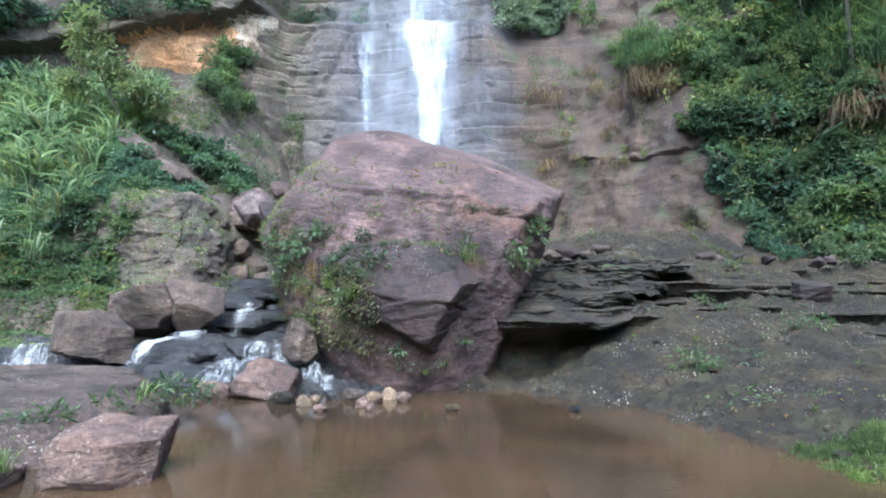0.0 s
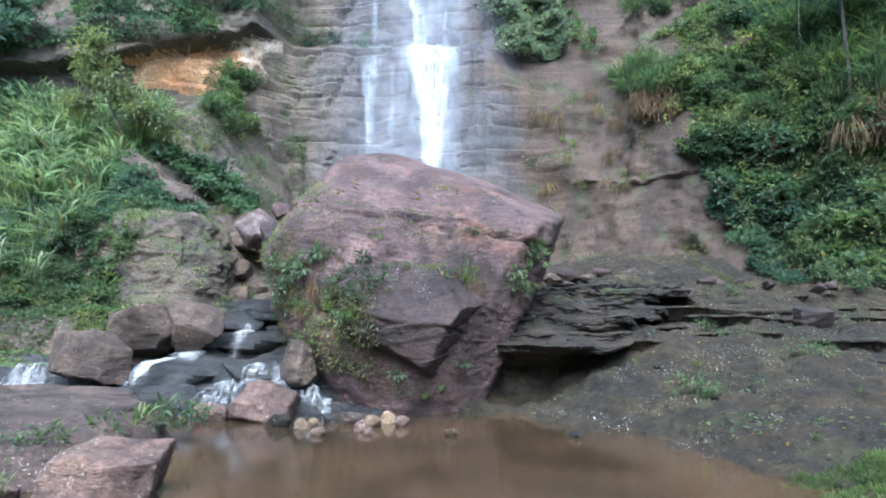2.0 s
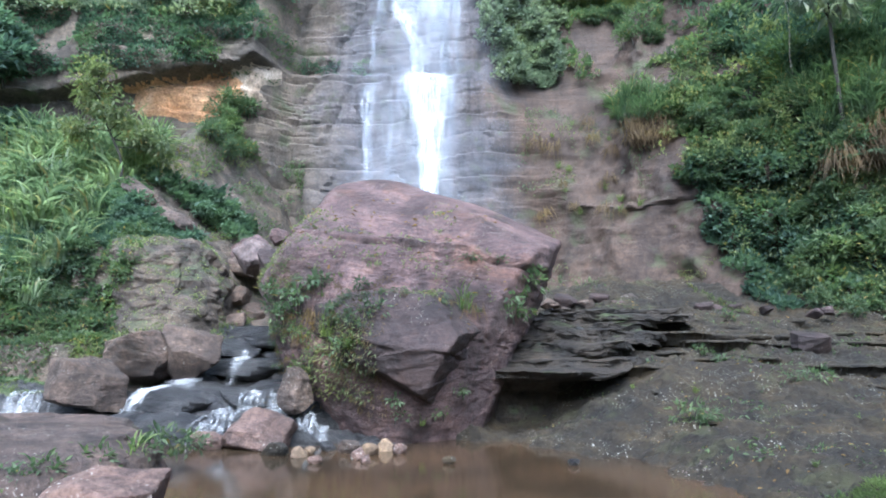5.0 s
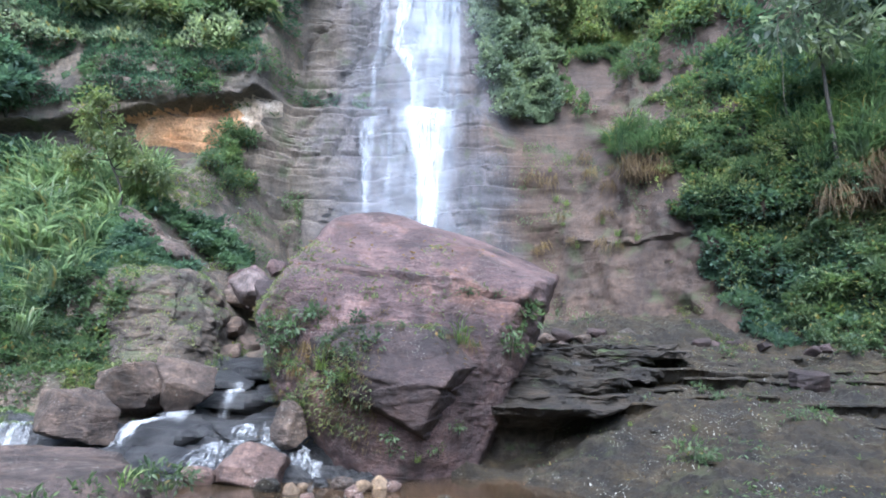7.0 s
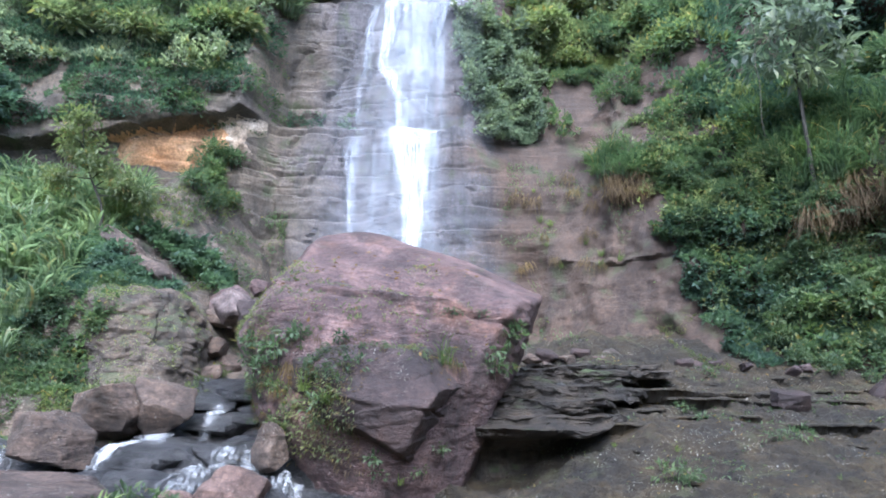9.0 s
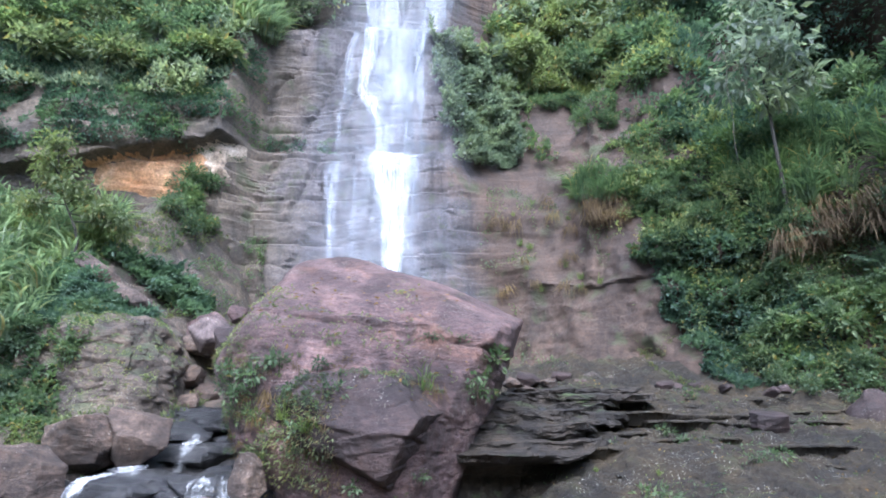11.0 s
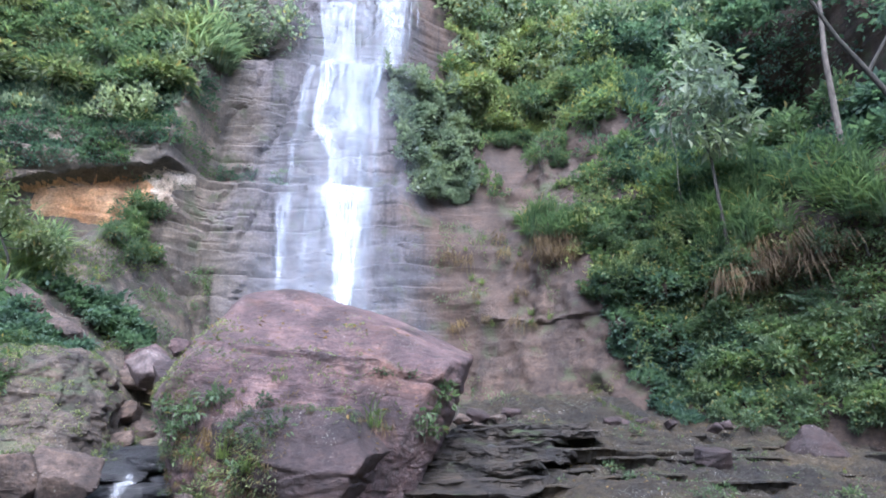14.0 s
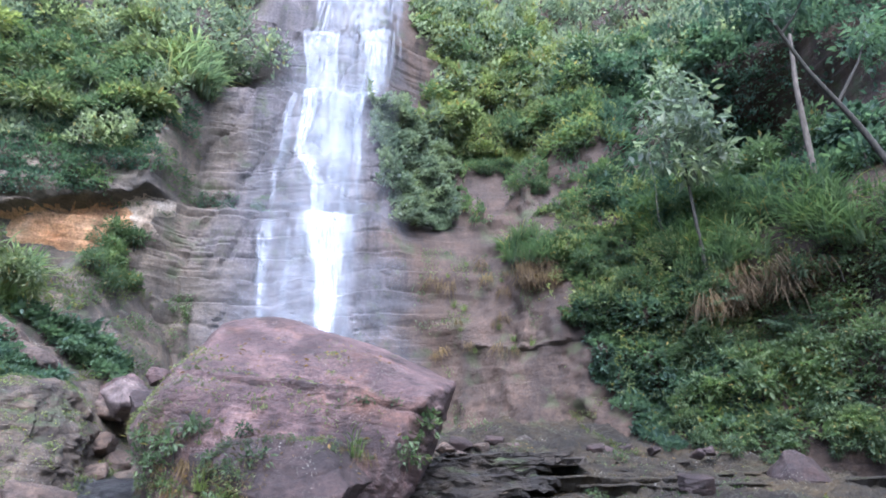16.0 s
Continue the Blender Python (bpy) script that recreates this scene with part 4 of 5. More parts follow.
bn = noise_node(bt, coords(bt, (4, 4, 1.2)), 3, 5)
link(bt, stops(bt, bn, [(0.3, (0.035, 0.029, 0.022)), (0.7, (0.12, 0.1, 0.08))]), bb.inputs["Base Color"])
bb.inputs["Roughness"].default_value = 0.9


def leaves(at, out, length, wide, rng, droop=0.35):
    """Folded pointed leaves at places at, growing towards out: vertices and faces."""
    n = len(at)
    out = unit(out + rng.normal(0, 0.45, (n, 3)) - np.array([0, 0, droop]))
    side = unit(np.cross(out, np.array([0, 0, 1.0]) + rng.normal(0, 0.35, (n, 3))))
    up = np.cross(side, out)
    L = (length * rng.uniform(0.5, 1.5, n))[:, None]
    W = L * wide
    mid = at + out * L * 0.42 - up * L * 0.04
    tip = at + out * L - up * L * 0.16
    left, right = mid + side * W * 0.5 + up * L * 0.07, mid - side * W * 0.5 + up * L * 0.07
    v = np.stack([at, left, tip, right], 1).reshape(-1, 3)
    k = np.arange(n)[:, None] * 4
    f = np.concatenate([k + np.array([[0, 1, 2]]), k + np.array([[0, 2, 3]])]).tolist()
    return v, f


def joined(pieces):
    V, F, o = [], [], 0
    for v, f in pieces:
        V.append(v)
        F += [[i + o for i in q] for q in f]
        o += len(v)
    return np.concatenate(V), F


def shrub(name, seed, material, count=900, leaf=0.2, wide=0.5, lumps=9, flat=0.8, label="", category="shrub"):
    """A shrub about 2 m across: stems and leaves in uneven lumps."""
    rng = np.random.default_rng(seed)
    root = new(name)
    tagged(root, label, category)
    at, out = [], []
    for k in range(lumps):
        c = rng.normal(0, 1, 3)
        c = c / np.linalg.norm(c) * rng.uniform(0.3, 0.8)
        c[2] = abs(c[2]) * flat + 0.15
        r = rng.uniform(0.25, 0.5)
        d = unit(rng.normal(0, 1, (count // lumps, 3)) + (0, 0, 0.35))
        at.append(c + d * r * rng.uniform(0.55, 1.08, (len(d), 1)) * (1, 1, 0.85))
        out.append(d + unit(c[None]) * 0.5)
    v, f = leaves(np.concatenate(at), np.concatenate(out), leaf, wide, rng)
    part("foliage", mesh_of("foliage", v, f, material, False), root)
    v, f = tube([(0, 0, -0.35), (0.04, 0.02, 0.1), (0.0, 0.05, 0.5)], 0.05, 0.015, 5)
    part("stem", mesh_of("stem", v, f, BARK), root)
    return root


def blades(name, seed, material, count, height, width, spread, arch, label, category="grass", drop=0.0):
    """A clump of long arching blades."""
    rng = np.random.default_rng(seed)
    P = []
    for _ in range(count):
        a = rng.uniform(0, 2 * np.pi)
        r = spread * np.sqrt(rng.random())
        base = np.array([r * np.cos(a), r * np.sin(a), -0.1])
        b = a + rng.normal(0, 0.7)
        dirn = np.array([np.cos(b), np.sin(b), 0])
        h = height * rng.uniform(0.5, 1.1)
        lift = rng.uniform(0, 0.55) * h
        t = np.linspace(0, 1, 7)[:, None]
        bend = arch * rng.uniform(0.5, 1.4)
        c = base + np.array([0, 0, 1]) * (lift * np.minimum(t * 3, 1) + h * (1 - 0.45 * bend) * (t - 0.62 * bend * t ** 2.4)) + dirn * h * bend * 0.75 * (1 - 0.45 * drop) * t ** 1.7 - np.array([0, 0, 1]) * h * drop * t ** 1.5
        s = np.array([-dirn[1], dirn[0], 0.15 * rng.normal()])
        w = width * rng.uniform(0.6, 1.2) * np.sin(np.pi * np.clip(t * 0.86 + 0.12, 0, 1)) ** 0.8
        v = np.stack([c - s * w / 2, c + s * w / 2], 1).reshape(-1, 3)
        P.append((v, [[2 * i, 2 * i + 1, 2 * i + 3, 2 * i + 2] for i in range(6)]))
    v, f = joined(P)
    return tagged(new(name, mesh_of(name, v, f, material)), label, category)


def plant(ob, p, size, rng, group="", tilt=(0, 0)):
    q = copy_thing(ob, pose(p[0], p[1], p[2], tilt[0], tilt[1], rng.uniform(0, 360)) @ Matrix.Diagonal((1, 1, 1, 1)))
    q.scale = (size * rng.uniform(0.9, 1.1), size * rng.uniform(0.9, 1.1), size * rng.uniform(0.85, 1.1))
    if group:
        q["group"] = group
    return q


def scatter(kinds, x0, x1, z0, z1, count, lo, hi, seed, group, sink=0.0, slant=0.0, keep=None):
    """Plants on the land that shows between those edges, seen from the south."""
    rng = np.random.default_rng(seed)
    done = 0
    for _ in range(count * 3):
        x, w = rng.uniform(x0, x1), rng.random()
        z = z0 + (z1 - z0) * w + slant * (x - (x0 + x1) / 2)
        if keep and not keep(x, z):
            continue
        p, n = ahead(x, z)
        if p is None:
            continue
        size = rng.uniform(lo, hi)
        p = p + n * (0.15 * size) - Vector((0, 0, sink * size))
        plant(kinds[rng.integers(len(kinds))], p, size, rng, group, (rng.normal(0, 8), rng.normal(0, 8)))
        done += 1
        if done >= count:
            return


ivy_shrubs = [shrub("shrub", 100 + k, IVY, 800, 0.2, 0.55, 10, label="dense dark green broad-leaved shrub on the bank") for k in range(3)]
mid_shrubs = [shrub("shrub", 110 + k, MIDLEAF, 700, 0.18, 0.42, 10, label="loose mid-green leafy shrub on the slope") for k in range(3)]
light_shrubs = [shrub("shrub", 120 + k, LIGHTLEAF, 650, 0.24, 0.4, 11, label="tall yellow-green leafy bush on the cliff") for k in range(3)]
big_leaf = [shrub("shrub", 130 + k, MIDLEAF, 420, 0.21, 0.42, 9, label="loose green shrub with drooping leaves") for k in range(2)]
canes = [blades("cane_grass", 140 + k, CANE, 70, 1.6, 0.085, 0.5, 0.85, "tall green cane grass with arching leaves") for k in range(3)]
reeds = [blades("reed_clump", 145 + k, REED, 90, 1.3, 0.045, 0.5, 0.95, "clump of green reeds with drooping leaves") for k in range(2)]
straws = [blades("dry_grass", 150 + k, STRAW, 70, 0.9, 0.025, 0.35, 0.9, "tuft of dry straw-coloured grass hanging on the cliff", drop=1.0) for k in range(2)]
tufts = [blades("grass_tuft", 160 + k, BRIGHTGRASS, 40, 0.42, 0.022, 0.12, 0.7, "small tuft of green grass growing from the rock") for k in range(3)]
weeds = [shrub("weed", 170 + k, MIDLEAF, 110, 0.3, 0.4, 6, 0.6, label="small leafy weed growing from the rock", category="weed") for k in range(2)]
SOURCES = ivy_shrubs + mid_shrubs + light_shrubs + big_leaf + canes + reeds + straws + tufts + weeds


def off_log(x, z):
    return abs((z - 6.5) + (x + 9.0) * 0.74) > 0.4 or x < -9.3


def off_tongue(x, z):
    """Outside the bare tongue of brown earth that runs up the eastern cliff."""
    return not (9.0 < z < 15.0 and abs(x - 6.5 - 1.2 * (z - 12.75)) < 1.15 + 0.25 * math.sin(4 * z))


def beside_fall(x, z):
    """The block of creeper east of the fall, narrowing downwards."""
    w = 0.3 * math.sin(2.3 * z) + 0.2 * math.sin(5.1 * z + 1)
    return 1.05 + 0.16 * max(0, 20 - z) + 0.5 * w < x < 5.7 - 0.1 * (20 - z) + w and z < 20.6 + 0.3 * math.sin(3 * x)


def carpet(name, material, x0, x1, z0, z1, count, leaf, wide, deep, seed, label, category="creeper", slant=0.0, patchy=0.0, keep=None, droop=0.35, lump=1.1):
    """Leaves growing thickly over the land that shows between those edges."""
    rng = np.random.default_rng(seed)
    x = rng.uniform(x0, x1, count)
    z = rng.uniform(z0, z1, count) + slant * (x - (x0 + x1) / 2)
    q = np.stack([x, 0 * x, z], -1)
    thick = fbm(q * lump, 3, seed)
    edge = np.minimum(np.minimum(x - x0, x1 - x) / (0.22 * (x1 - x0)), 1) + 0.5 * fbm(q * 0.7, 3, seed + 5)
    ok = (thick > patchy - 1.2) & (edge > 0.3) & (fbm(q * 0.8, 3, seed + 9) > patchy - 0.9)
    at, out = [], []
    for i in np.flatnonzero(ok):
        if keep and not keep(x[i], z[i]):
            continue
        p, n = ahead(x[i], z[i])
        if p is None:
            continue
        at.append(p + n * float(deep * max(0.02, 0.4 + 0.9 * thick[i]) * rng.uniform(0.2, 1.1)))
        out.append(n + Vector((0, 0, 0.35)))
    v, f = leaves(np.array(at), np.array(out), leaf, wide, rng, droop)
    return tagged(new(name, mesh_of(name, v, f, material, False)), label, category, kind="stuff")


# west bank
scatter(canes, -16.5, -9.4, 4.9, 8.9, 150, 0.65, 1.0, 1, "cane grass on the west bank", slant=-0.05)
scatter(canes, -12.0, -9.0, 2.6, 5.0, 16, 0.5, 0.8, 2, "cane grass on the west bank")
scatter(ivy_shrubs, -9.8, -6.7, 4.7, 6.7, 26, 0.4, 0.65, 3, "dark shrubs on the west bank", slant=-0.35, keep=off_log)
carpet("creeper", IVY, -10.2, -6.4, 4.3, 6.9, 16000, 0.17, 0.55, 0.55, 301, "dark glossy creeper spread over the west bank", slant=-0.4, keep=off_log)
scatter(mid_shrubs, -11.5, -7.3, 2.8, 4.6, 18, 0.35, 0.6, 4, "green shrubs on the west bank")
carpet("undergrowth", MIDLEAF, -13.5, -7.0, 2.2, 4.8, 14000, 0.15, 0.42, 0.4, 302, "loose green undergrowth on the west bank", patchy=0.55)
carpet("moss", LIGHTLEAF, -13, -5.0, 1.3, 3.4, 14000, 0.09, 0.45, 0.14, 303, "low green plants at the foot of the bank", "low plants", patchy=0.5)
carpet("undergrowth", IVY, -16, -9.3, 3.4, 5.6, 9000, 0.18, 0.5, 0.4, 304, "dark undergrowth below the cane grass")
scatter(mid_shrubs, -8.9, -7.7, 8.8, 11.4, 12, 0.6, 0.95, 7, "shrubs below the ochre rock")
scatter(ivy_shrubs, -20, -14.2, 8.5, 13.5, 24, 0.8, 1.4, 8, "trees at the cliff's western foot")
carpet("weeds", MIDLEAF, -8.5, -5.6, 4.8, 9.5, 5000, 0.12, 0.4, 0.25, 305, "weeds growing from cracks in the cliff", "weeds", patchy=0.95)
carpet("creeper", IVY, -20, -6.6, 11.6, 16.8, 36000, 0.15, 0.42, 0.3, 320, "creeper hanging over the rock overhang", slant=0.3, patchy=0.3)
# cliff top, west
scatter(mid_shrubs + light_shrubs, -15.5, -8.0, 15.2, 22.0, 45, 0.9, 1.5, 10, "bushes on the western cliff top", slant=0.12)
# pale leaves and shallow growth imitate haze over the cliff top
carpet("thicket", HAZEDLEAF, -20, -7.2, 14.2, 22.5, 34000, 0.21, 0.45, 1.0, 306, "thick green growth on the western cliff top", "thicket", slant=0.14, lump=0.6)
scatter(canes, -7.8, -6.2, 19.3, 21.6, 22, 0.8, 1.1, 11, "cane grass on the western cliff top")
carpet("woods", HAZEDLEAF, -30, -3.2, 21.5, 33.0, 46000, 0.3, 0.45, 1.6, 307, "green woods above the cliff, hazed by their leaf colour", "woods", lump=0.45)
carpet("weeds", MIDLEAF, -10.5, -6.4, 12.6, 17.0, 5000, 0.14, 0.4, 0.3, 308, "weeds growing from cracks in the cliff", "weeds", patchy=1.0)
carpet("weeds", IVY, -6.4, -3.0, 13.5, 14.6, 2600, 0.12, 0.3, 0.18, 309, "weeds on the ledge beside the fall", "weeds", patchy=0.8)
# east of the fall
# Grey-green leaf colour stands in for the mist drifting before this creeper.
carpet("creeper", GREYLEAF, 0.2, 6.6, 13.2, 21.0, 42000, 0.18, 0.5, 0.8, 310, "creeper hanging beside the fall, its leaves greyed for mist", keep=beside_fall)
scatter(light_shrubs + mid_shrubs, 4.2, 12.5, 19.0, 30.0, 55, 0.9, 1.6, 16, "bushes high on the eastern cliff")
carpet("thicket", LIGHTLEAF, 4.4, 13.5, 17.8, 31.0, 40000, 0.23, 0.42, 1.4, 311, "yellow-green growth high on the eastern cliff", "thicket", slant=-0.15, lump=0.5)
# far growth again paled and kept thin to look hazed
carpet("woods", HAZEDLEAF, 3.0, 34.0, 22.0, 36.0, 38000, 0.32, 0.45, 1.5, 312, "green woods above the eastern cliff", "woods", lump=0.45)
scatter(mid_shrubs, 6.6, 9.4, 15.0, 18.5, 6, 0.6, 0.9, 17, "bushes on the eastern cliff", slant=-0.4, keep=off_tongue)
carpet("undergrowth", MIDLEAF, 4.8, 11.5, 11.6, 18.5, 26000, 0.16, 0.4, 0.5, 313, "green growth on the eastern cliff", "undergrowth", slant=-0.5, patchy=0.7, keep=off_tongue)
scatter(ivy_shrubs + mid_shrubs, 11, 20, 12, 26, 40, 0.9, 1.6, 18, "woods on the eastern slope", keep=lambda x, z: ((x - 15.5) / 2.6) ** 2 + ((z - 17) / 3.2) ** 2 > 0.8)
carpet("woods", IVY, 10.5, 26.0, 11.5, 26.0, 36000, 0.24, 0.45, 1.1, 314, "dark green woods on the eastern slope", "woods", keep=lambda x, z: ((x - 15.5) / 2.6) ** 2 + ((z - 17) / 3.2) ** 2 > 0.8)
carpet("woods", IVY, 10.0, 30.0, 12.5, 25.0, 22000, 0.26, 0.45, 0.6, 324, "dark green growth in the deep hollow of the slope", "woods")
scatter(reeds, 7.0, 9.0, 10.6, 12.4, 20, 0.6, 0.9, 19, "reeds on the eastern cliff")
scatter(straws, 7.2, 8.6, 9.6, 11.4, 14, 0.8, 1.3, 20, "dry grass on the eastern cliff")
scatter(straws + tufts, 3.8, 7.5, 7.0, 11.5, 26, 0.5, 1.0, 21, "dry grass on the eastern cliff")
carpet("weeds", MIDLEAF, 2.8, 8.8, 3.6, 12.0, 7000, 0.11, 0.35, 0.2, 315, "weeds in patches on the brown cliff", "weeds", patchy=1.05)
scatter(mid_shrubs, 9.0, 12.4, 8.2, 11.5, 18, 0.5, 0.9, 22, "bushes on the eastern slope")
carpet("undergrowth", MIDLEAF, 8.3, 13.0, 7.6, 12.2, 20000, 0.17, 0.42, 0.6, 316, "leafy growth overhanging the brown cliff", "undergrowth")
scatter(reeds, 11.8, 16.5, 8.6, 12.4, 90, 0.7, 1.1, 23, "reeds on the eastern slope")
scatter(straws, 12.2, 15.0, 7.6, 8.8, 26, 0.9, 1.5, 24, "dry grass hanging on the eastern slope")
carpet("creeper", IVY, 8.8, 13.0, 3.3, 9.0, 24000, 0.16, 0.6, 0.45, 317, "dark creeper with broad leaves over the eastern slope", slant=0.25)
scatter(mid_shrubs + big_leaf, 10.8, 16.5, 3.2, 8.2, 42, 0.5, 0.95, 26, "undergrowth on the eastern slope")
carpet("undergrowth", MIDLEAF, 10.3, 20.0, 2.9, 9.0, 30000, 0.17, 0.42, 0.5, 318, "mixed green undergrowth on the eastern slope", "undergrowth")
scatter(big_leaf + mid_shrubs, 10.6, 15.0, 2.5, 3.8, 26, 0.35, 0.65, 27, "undergrowth on the eastern slope")
carpet("moss", LIGHTLEAF, 7.5, 11.5, 2.9, 5.0, 9000, 0.06, 0.5, 0.08, 319, "yellow-green moss and low plants at the cliff's foot", "moss", patchy=0.7)
carpet("undergrowth", LIGHTLEAF, 9.6, 18.0, 3.2, 9.6, 14000, 0.15, 0.42, 0.7, 321, "yellow-green leaves among the undergrowth on the eastern slope", "undergrowth", patchy=0.5)
carpet("undergrowth", LIGHTLEAF, 8.2, 15.0, 8.2, 14.0, 16000, 0.16, 0.42, 0.9, 322, "yellow-green leaves among the undergrowth on the eastern slope", "undergrowth", patchy=0.5, keep=off_tongue)
carpet("weeds", LIGHTLEAF, -9.6, -5.4, 5.0, 9.4, 9000, 0.09, 0.4, 0.2, 323, "weeds and moss on the steep western bank", "weeds", patchy=0.75)
carpet("weeds", LIGHTLEAF, -4.4, -0.9, 1.0, 3.7, 5200, 0.075, 0.35, 0.06, 325, "dry and green weeds on the boulder's flank", "weeds", patchy=0.75)
carpet("dry_weeds", STRAW, -4.2, -0.8, 0.8, 3.5, 2600, 0.1, 0.14, 0.05, 326, "dry stalks and roots on the boulder's flank", "weeds", patchy=0.8, droop=1.0)
# shelf and rocks, seen from above
def litter(name, material, x0, x1, y0, y1, count, leaf, wide, deep, seed, label, category, patchy=0.5, trees=(1, 2, 3), rise=0.6, lowest=0.33):
    """Small plants or fallen leaves lying over the land between those edges of the plan."""
    rng = np.random.default_rng(seed)
    x, y = rng.uniform(x0, x1, count), rng.uniform(y0, y1, count)
    q = np.stack([x, y, 0 * x], -1)
    ok = fbm(q * 0.9, 4, seed) + 0.5 * fbm(q * 4, 2, seed + 1) > patchy - 0.5
    at, out = [], []
    for i in np.flatnonzero(ok):
        best = None
        for k in trees:
            p, n, _, _ = LAND[k].ray_cast(Vector((x[i], y[i], 30)), Vector((0, 0, -1)))
            if p is not None and (best is None or p.z > best.z):
                best = p
        if best is None or best.z < lowest:
            continue
        at.append(best + Vector((0, 0, deep * rng.random())))
        a = rng.uniform(0, 6.283)
        out.append((math.cos(a), math.sin(a), rise * rng.uniform(0, 2)))
    v, f = leaves(np.array(at), np.array(out), leaf, wide, rng, 0.05)
    return tagged(new(name, mesh_of(name, v, f, material, False)), label, category, kind="stuff")


litter("low_plants", MIDLEAF, 1.8, 12, 6.5, 18.5, 15000, 0.07, 0.45, 0.04, 501, "low green plants in the cracks of the shelf", "low plants", 1.0)
litter("moss", LIGHTLEAF, 2.4, 12, 5.5, 18.5, 12000, 0.035, 0.6, 0.015, 502, "yellow-green moss on the shelf", "moss", 1.05)
litter("fallen_leaves", DEADLEAF, 1.2, 12, 5.5, 18.5, 1500, 0.065, 0.45, 0.02, 503, "dry fallen leaves scattered on the shelf", "leaves", 0.1, rise=0.15)
litter("gravel", PALEROCK, 1.4, 5.2, 6.2, 10.6, 5200, 0.03, 0.7, 0.01, 511, "pale gravel washed along the water's edge", "gravel", 0.95, rise=0.2, lowest=0.27)
litter("grass", BRIGHTGRASS, 3.1, 5.5, 4.1, 6.7, 28000, 0.07, 0.12, 0.02, 504, "bright green grass beside the pool", "grass", -0.2, rise=1.2, lowest=0.24)
litter("low_plants", MIDLEAF, -12, -5.2, 13, 17, 12000, 0.1, 0.45, 0.08, 505, "low green plants on the stony bank", "low plants", 0.55)
litter("low_plants", MIDLEAF, -13, -6.4, 12.8, 14.8, 16000, 0.1, 0.42, 0.1, 510, "low green plants at the foot of the bank", "low plants", 0.15, trees=(1,), lowest=0.9)
litter("moss", LIGHTLEAF, -12, -5.8, 12.5, 15.2, 16000, 0.07, 0.45, 0.05, 507, "moss and low plants at the foot of the bank", "moss", 0.45, trees=(2, 3), lowest=0.9)
litter("moss", LIGHTLEAF, -9.0, -5.4, 14.4, 18.0, 9000, 0.06, 0.45, 0.04, 509, "moss and small plants on the crag", "moss", 0.75, trees=(6,))
litter("fallen_leaves", DEADLEAF, -3.4, 1.6, 10.8, 14.5, 260, 0.09, 0.45, 0.02, 508, "dry fallen leaves on the boulder", "leaves", 0.0, trees=(4, 5), rise=0.15)
litter("low_plants", LIGHTLEAF, -3.6, 1.6, 10.8, 14.5, 5000, 0.07, 0.4, 0.05, 506, "dry and green weeds on the boulder", "low plants", 0.85, trees=(4, 5))
rng = np.random.default_rng(5)
for _ in range(46):
    x, y = rng.uniform(2.5, 11), rng.uniform(7, 17)
    p = below(x, y)
    if p and p.z > WATER + 0.1:
        plant(tufts[rng.integers(3)] if rng.random() < 0.7 else weeds[rng.integers(2)], p, rng.uniform(0.2, 0.42), rng, "plants on the rock shelf")
for _ in range(50):
    x, y = rng.uniform(3.2, 4.6), rng.uniform(4.8, 6.5)
    p = below(x, y)
    if p and p.z > WATER - 0.02:
        plant(tufts[rng.integers(3)], p, rng.uniform(0.25, 0.5), rng, "grass beside the pool")
for _ in range(150):
    x, z = rng.uniform(-3.6, -1.3), rng.uniform(1.3, 3.3)
    p, n = ahead(x, z)
    if p:
        plant((tufts + straws + weeds)[rng.integers(7)], p + n * 0.02, rng.uniform(0.1, 0.26), rng, "plants on the boulder")
# on and round the boulder
for x, z, kind, size in [(0.45, 2.7, tufts, 1.2), (0.6, 2.6, straws, 0.5), (1.5, 2.75, weeds, 0.5), (1.65, 3.0, weeds, 0.5), (1.75, 3.3, weeds, 0.35), (1.4, 2.5, weeds, 0.4), (-1.25, 2.45, weeds, 0.35),
                         (-1.5, 1.95, tufts, 1.0), (-1.6, 1.8, weeds, 0.4), (-2.0, 2.2, tufts, 1.0), (-2.3, 2.5, straws, 0.5), (-2.2, 3.0, weeds, 0.4), (-2.6, 2.7, weeds, 0.45), (-3.0, 2.4, weeds, 0.4), (-2.6, 2.1, straws, 0.4),
                         (-0.65, 0.95, weeds, 0.3), (-0.3, 0.65, tufts, 0.5), (-0.75, 0.7, weeds, 0.25), (0.05, 0.75, weeds, 0.28), (0.4, 1.1, weeds, 0.25), (0.6, 3.6, weeds, 0.2), (1.1, 3.6, weeds, 0.22), (-3.2, 2.9, weeds, 0.35)]:
    p, n = ahead(x, z)
    if p:
        plant(kind[0], p + n * 0.03, size, rng, "plants on the boulder")
for _ in range(46):
    x = rng.uniform(-1.85, 0.75)
    z = 2.86 - 0.5 * max(0.0, x + 0.1) - 0.25 * max(0.0, -x - 1.3) + rng.normal(0, 0.05)
    p, n = ahead(x, z)
    if p:
        plant((tufts + straws + weeds)[rng.integers(7)], p + n * 0.01, rng.uniform(0.06, 0.17), rng, "plants on the boulder")
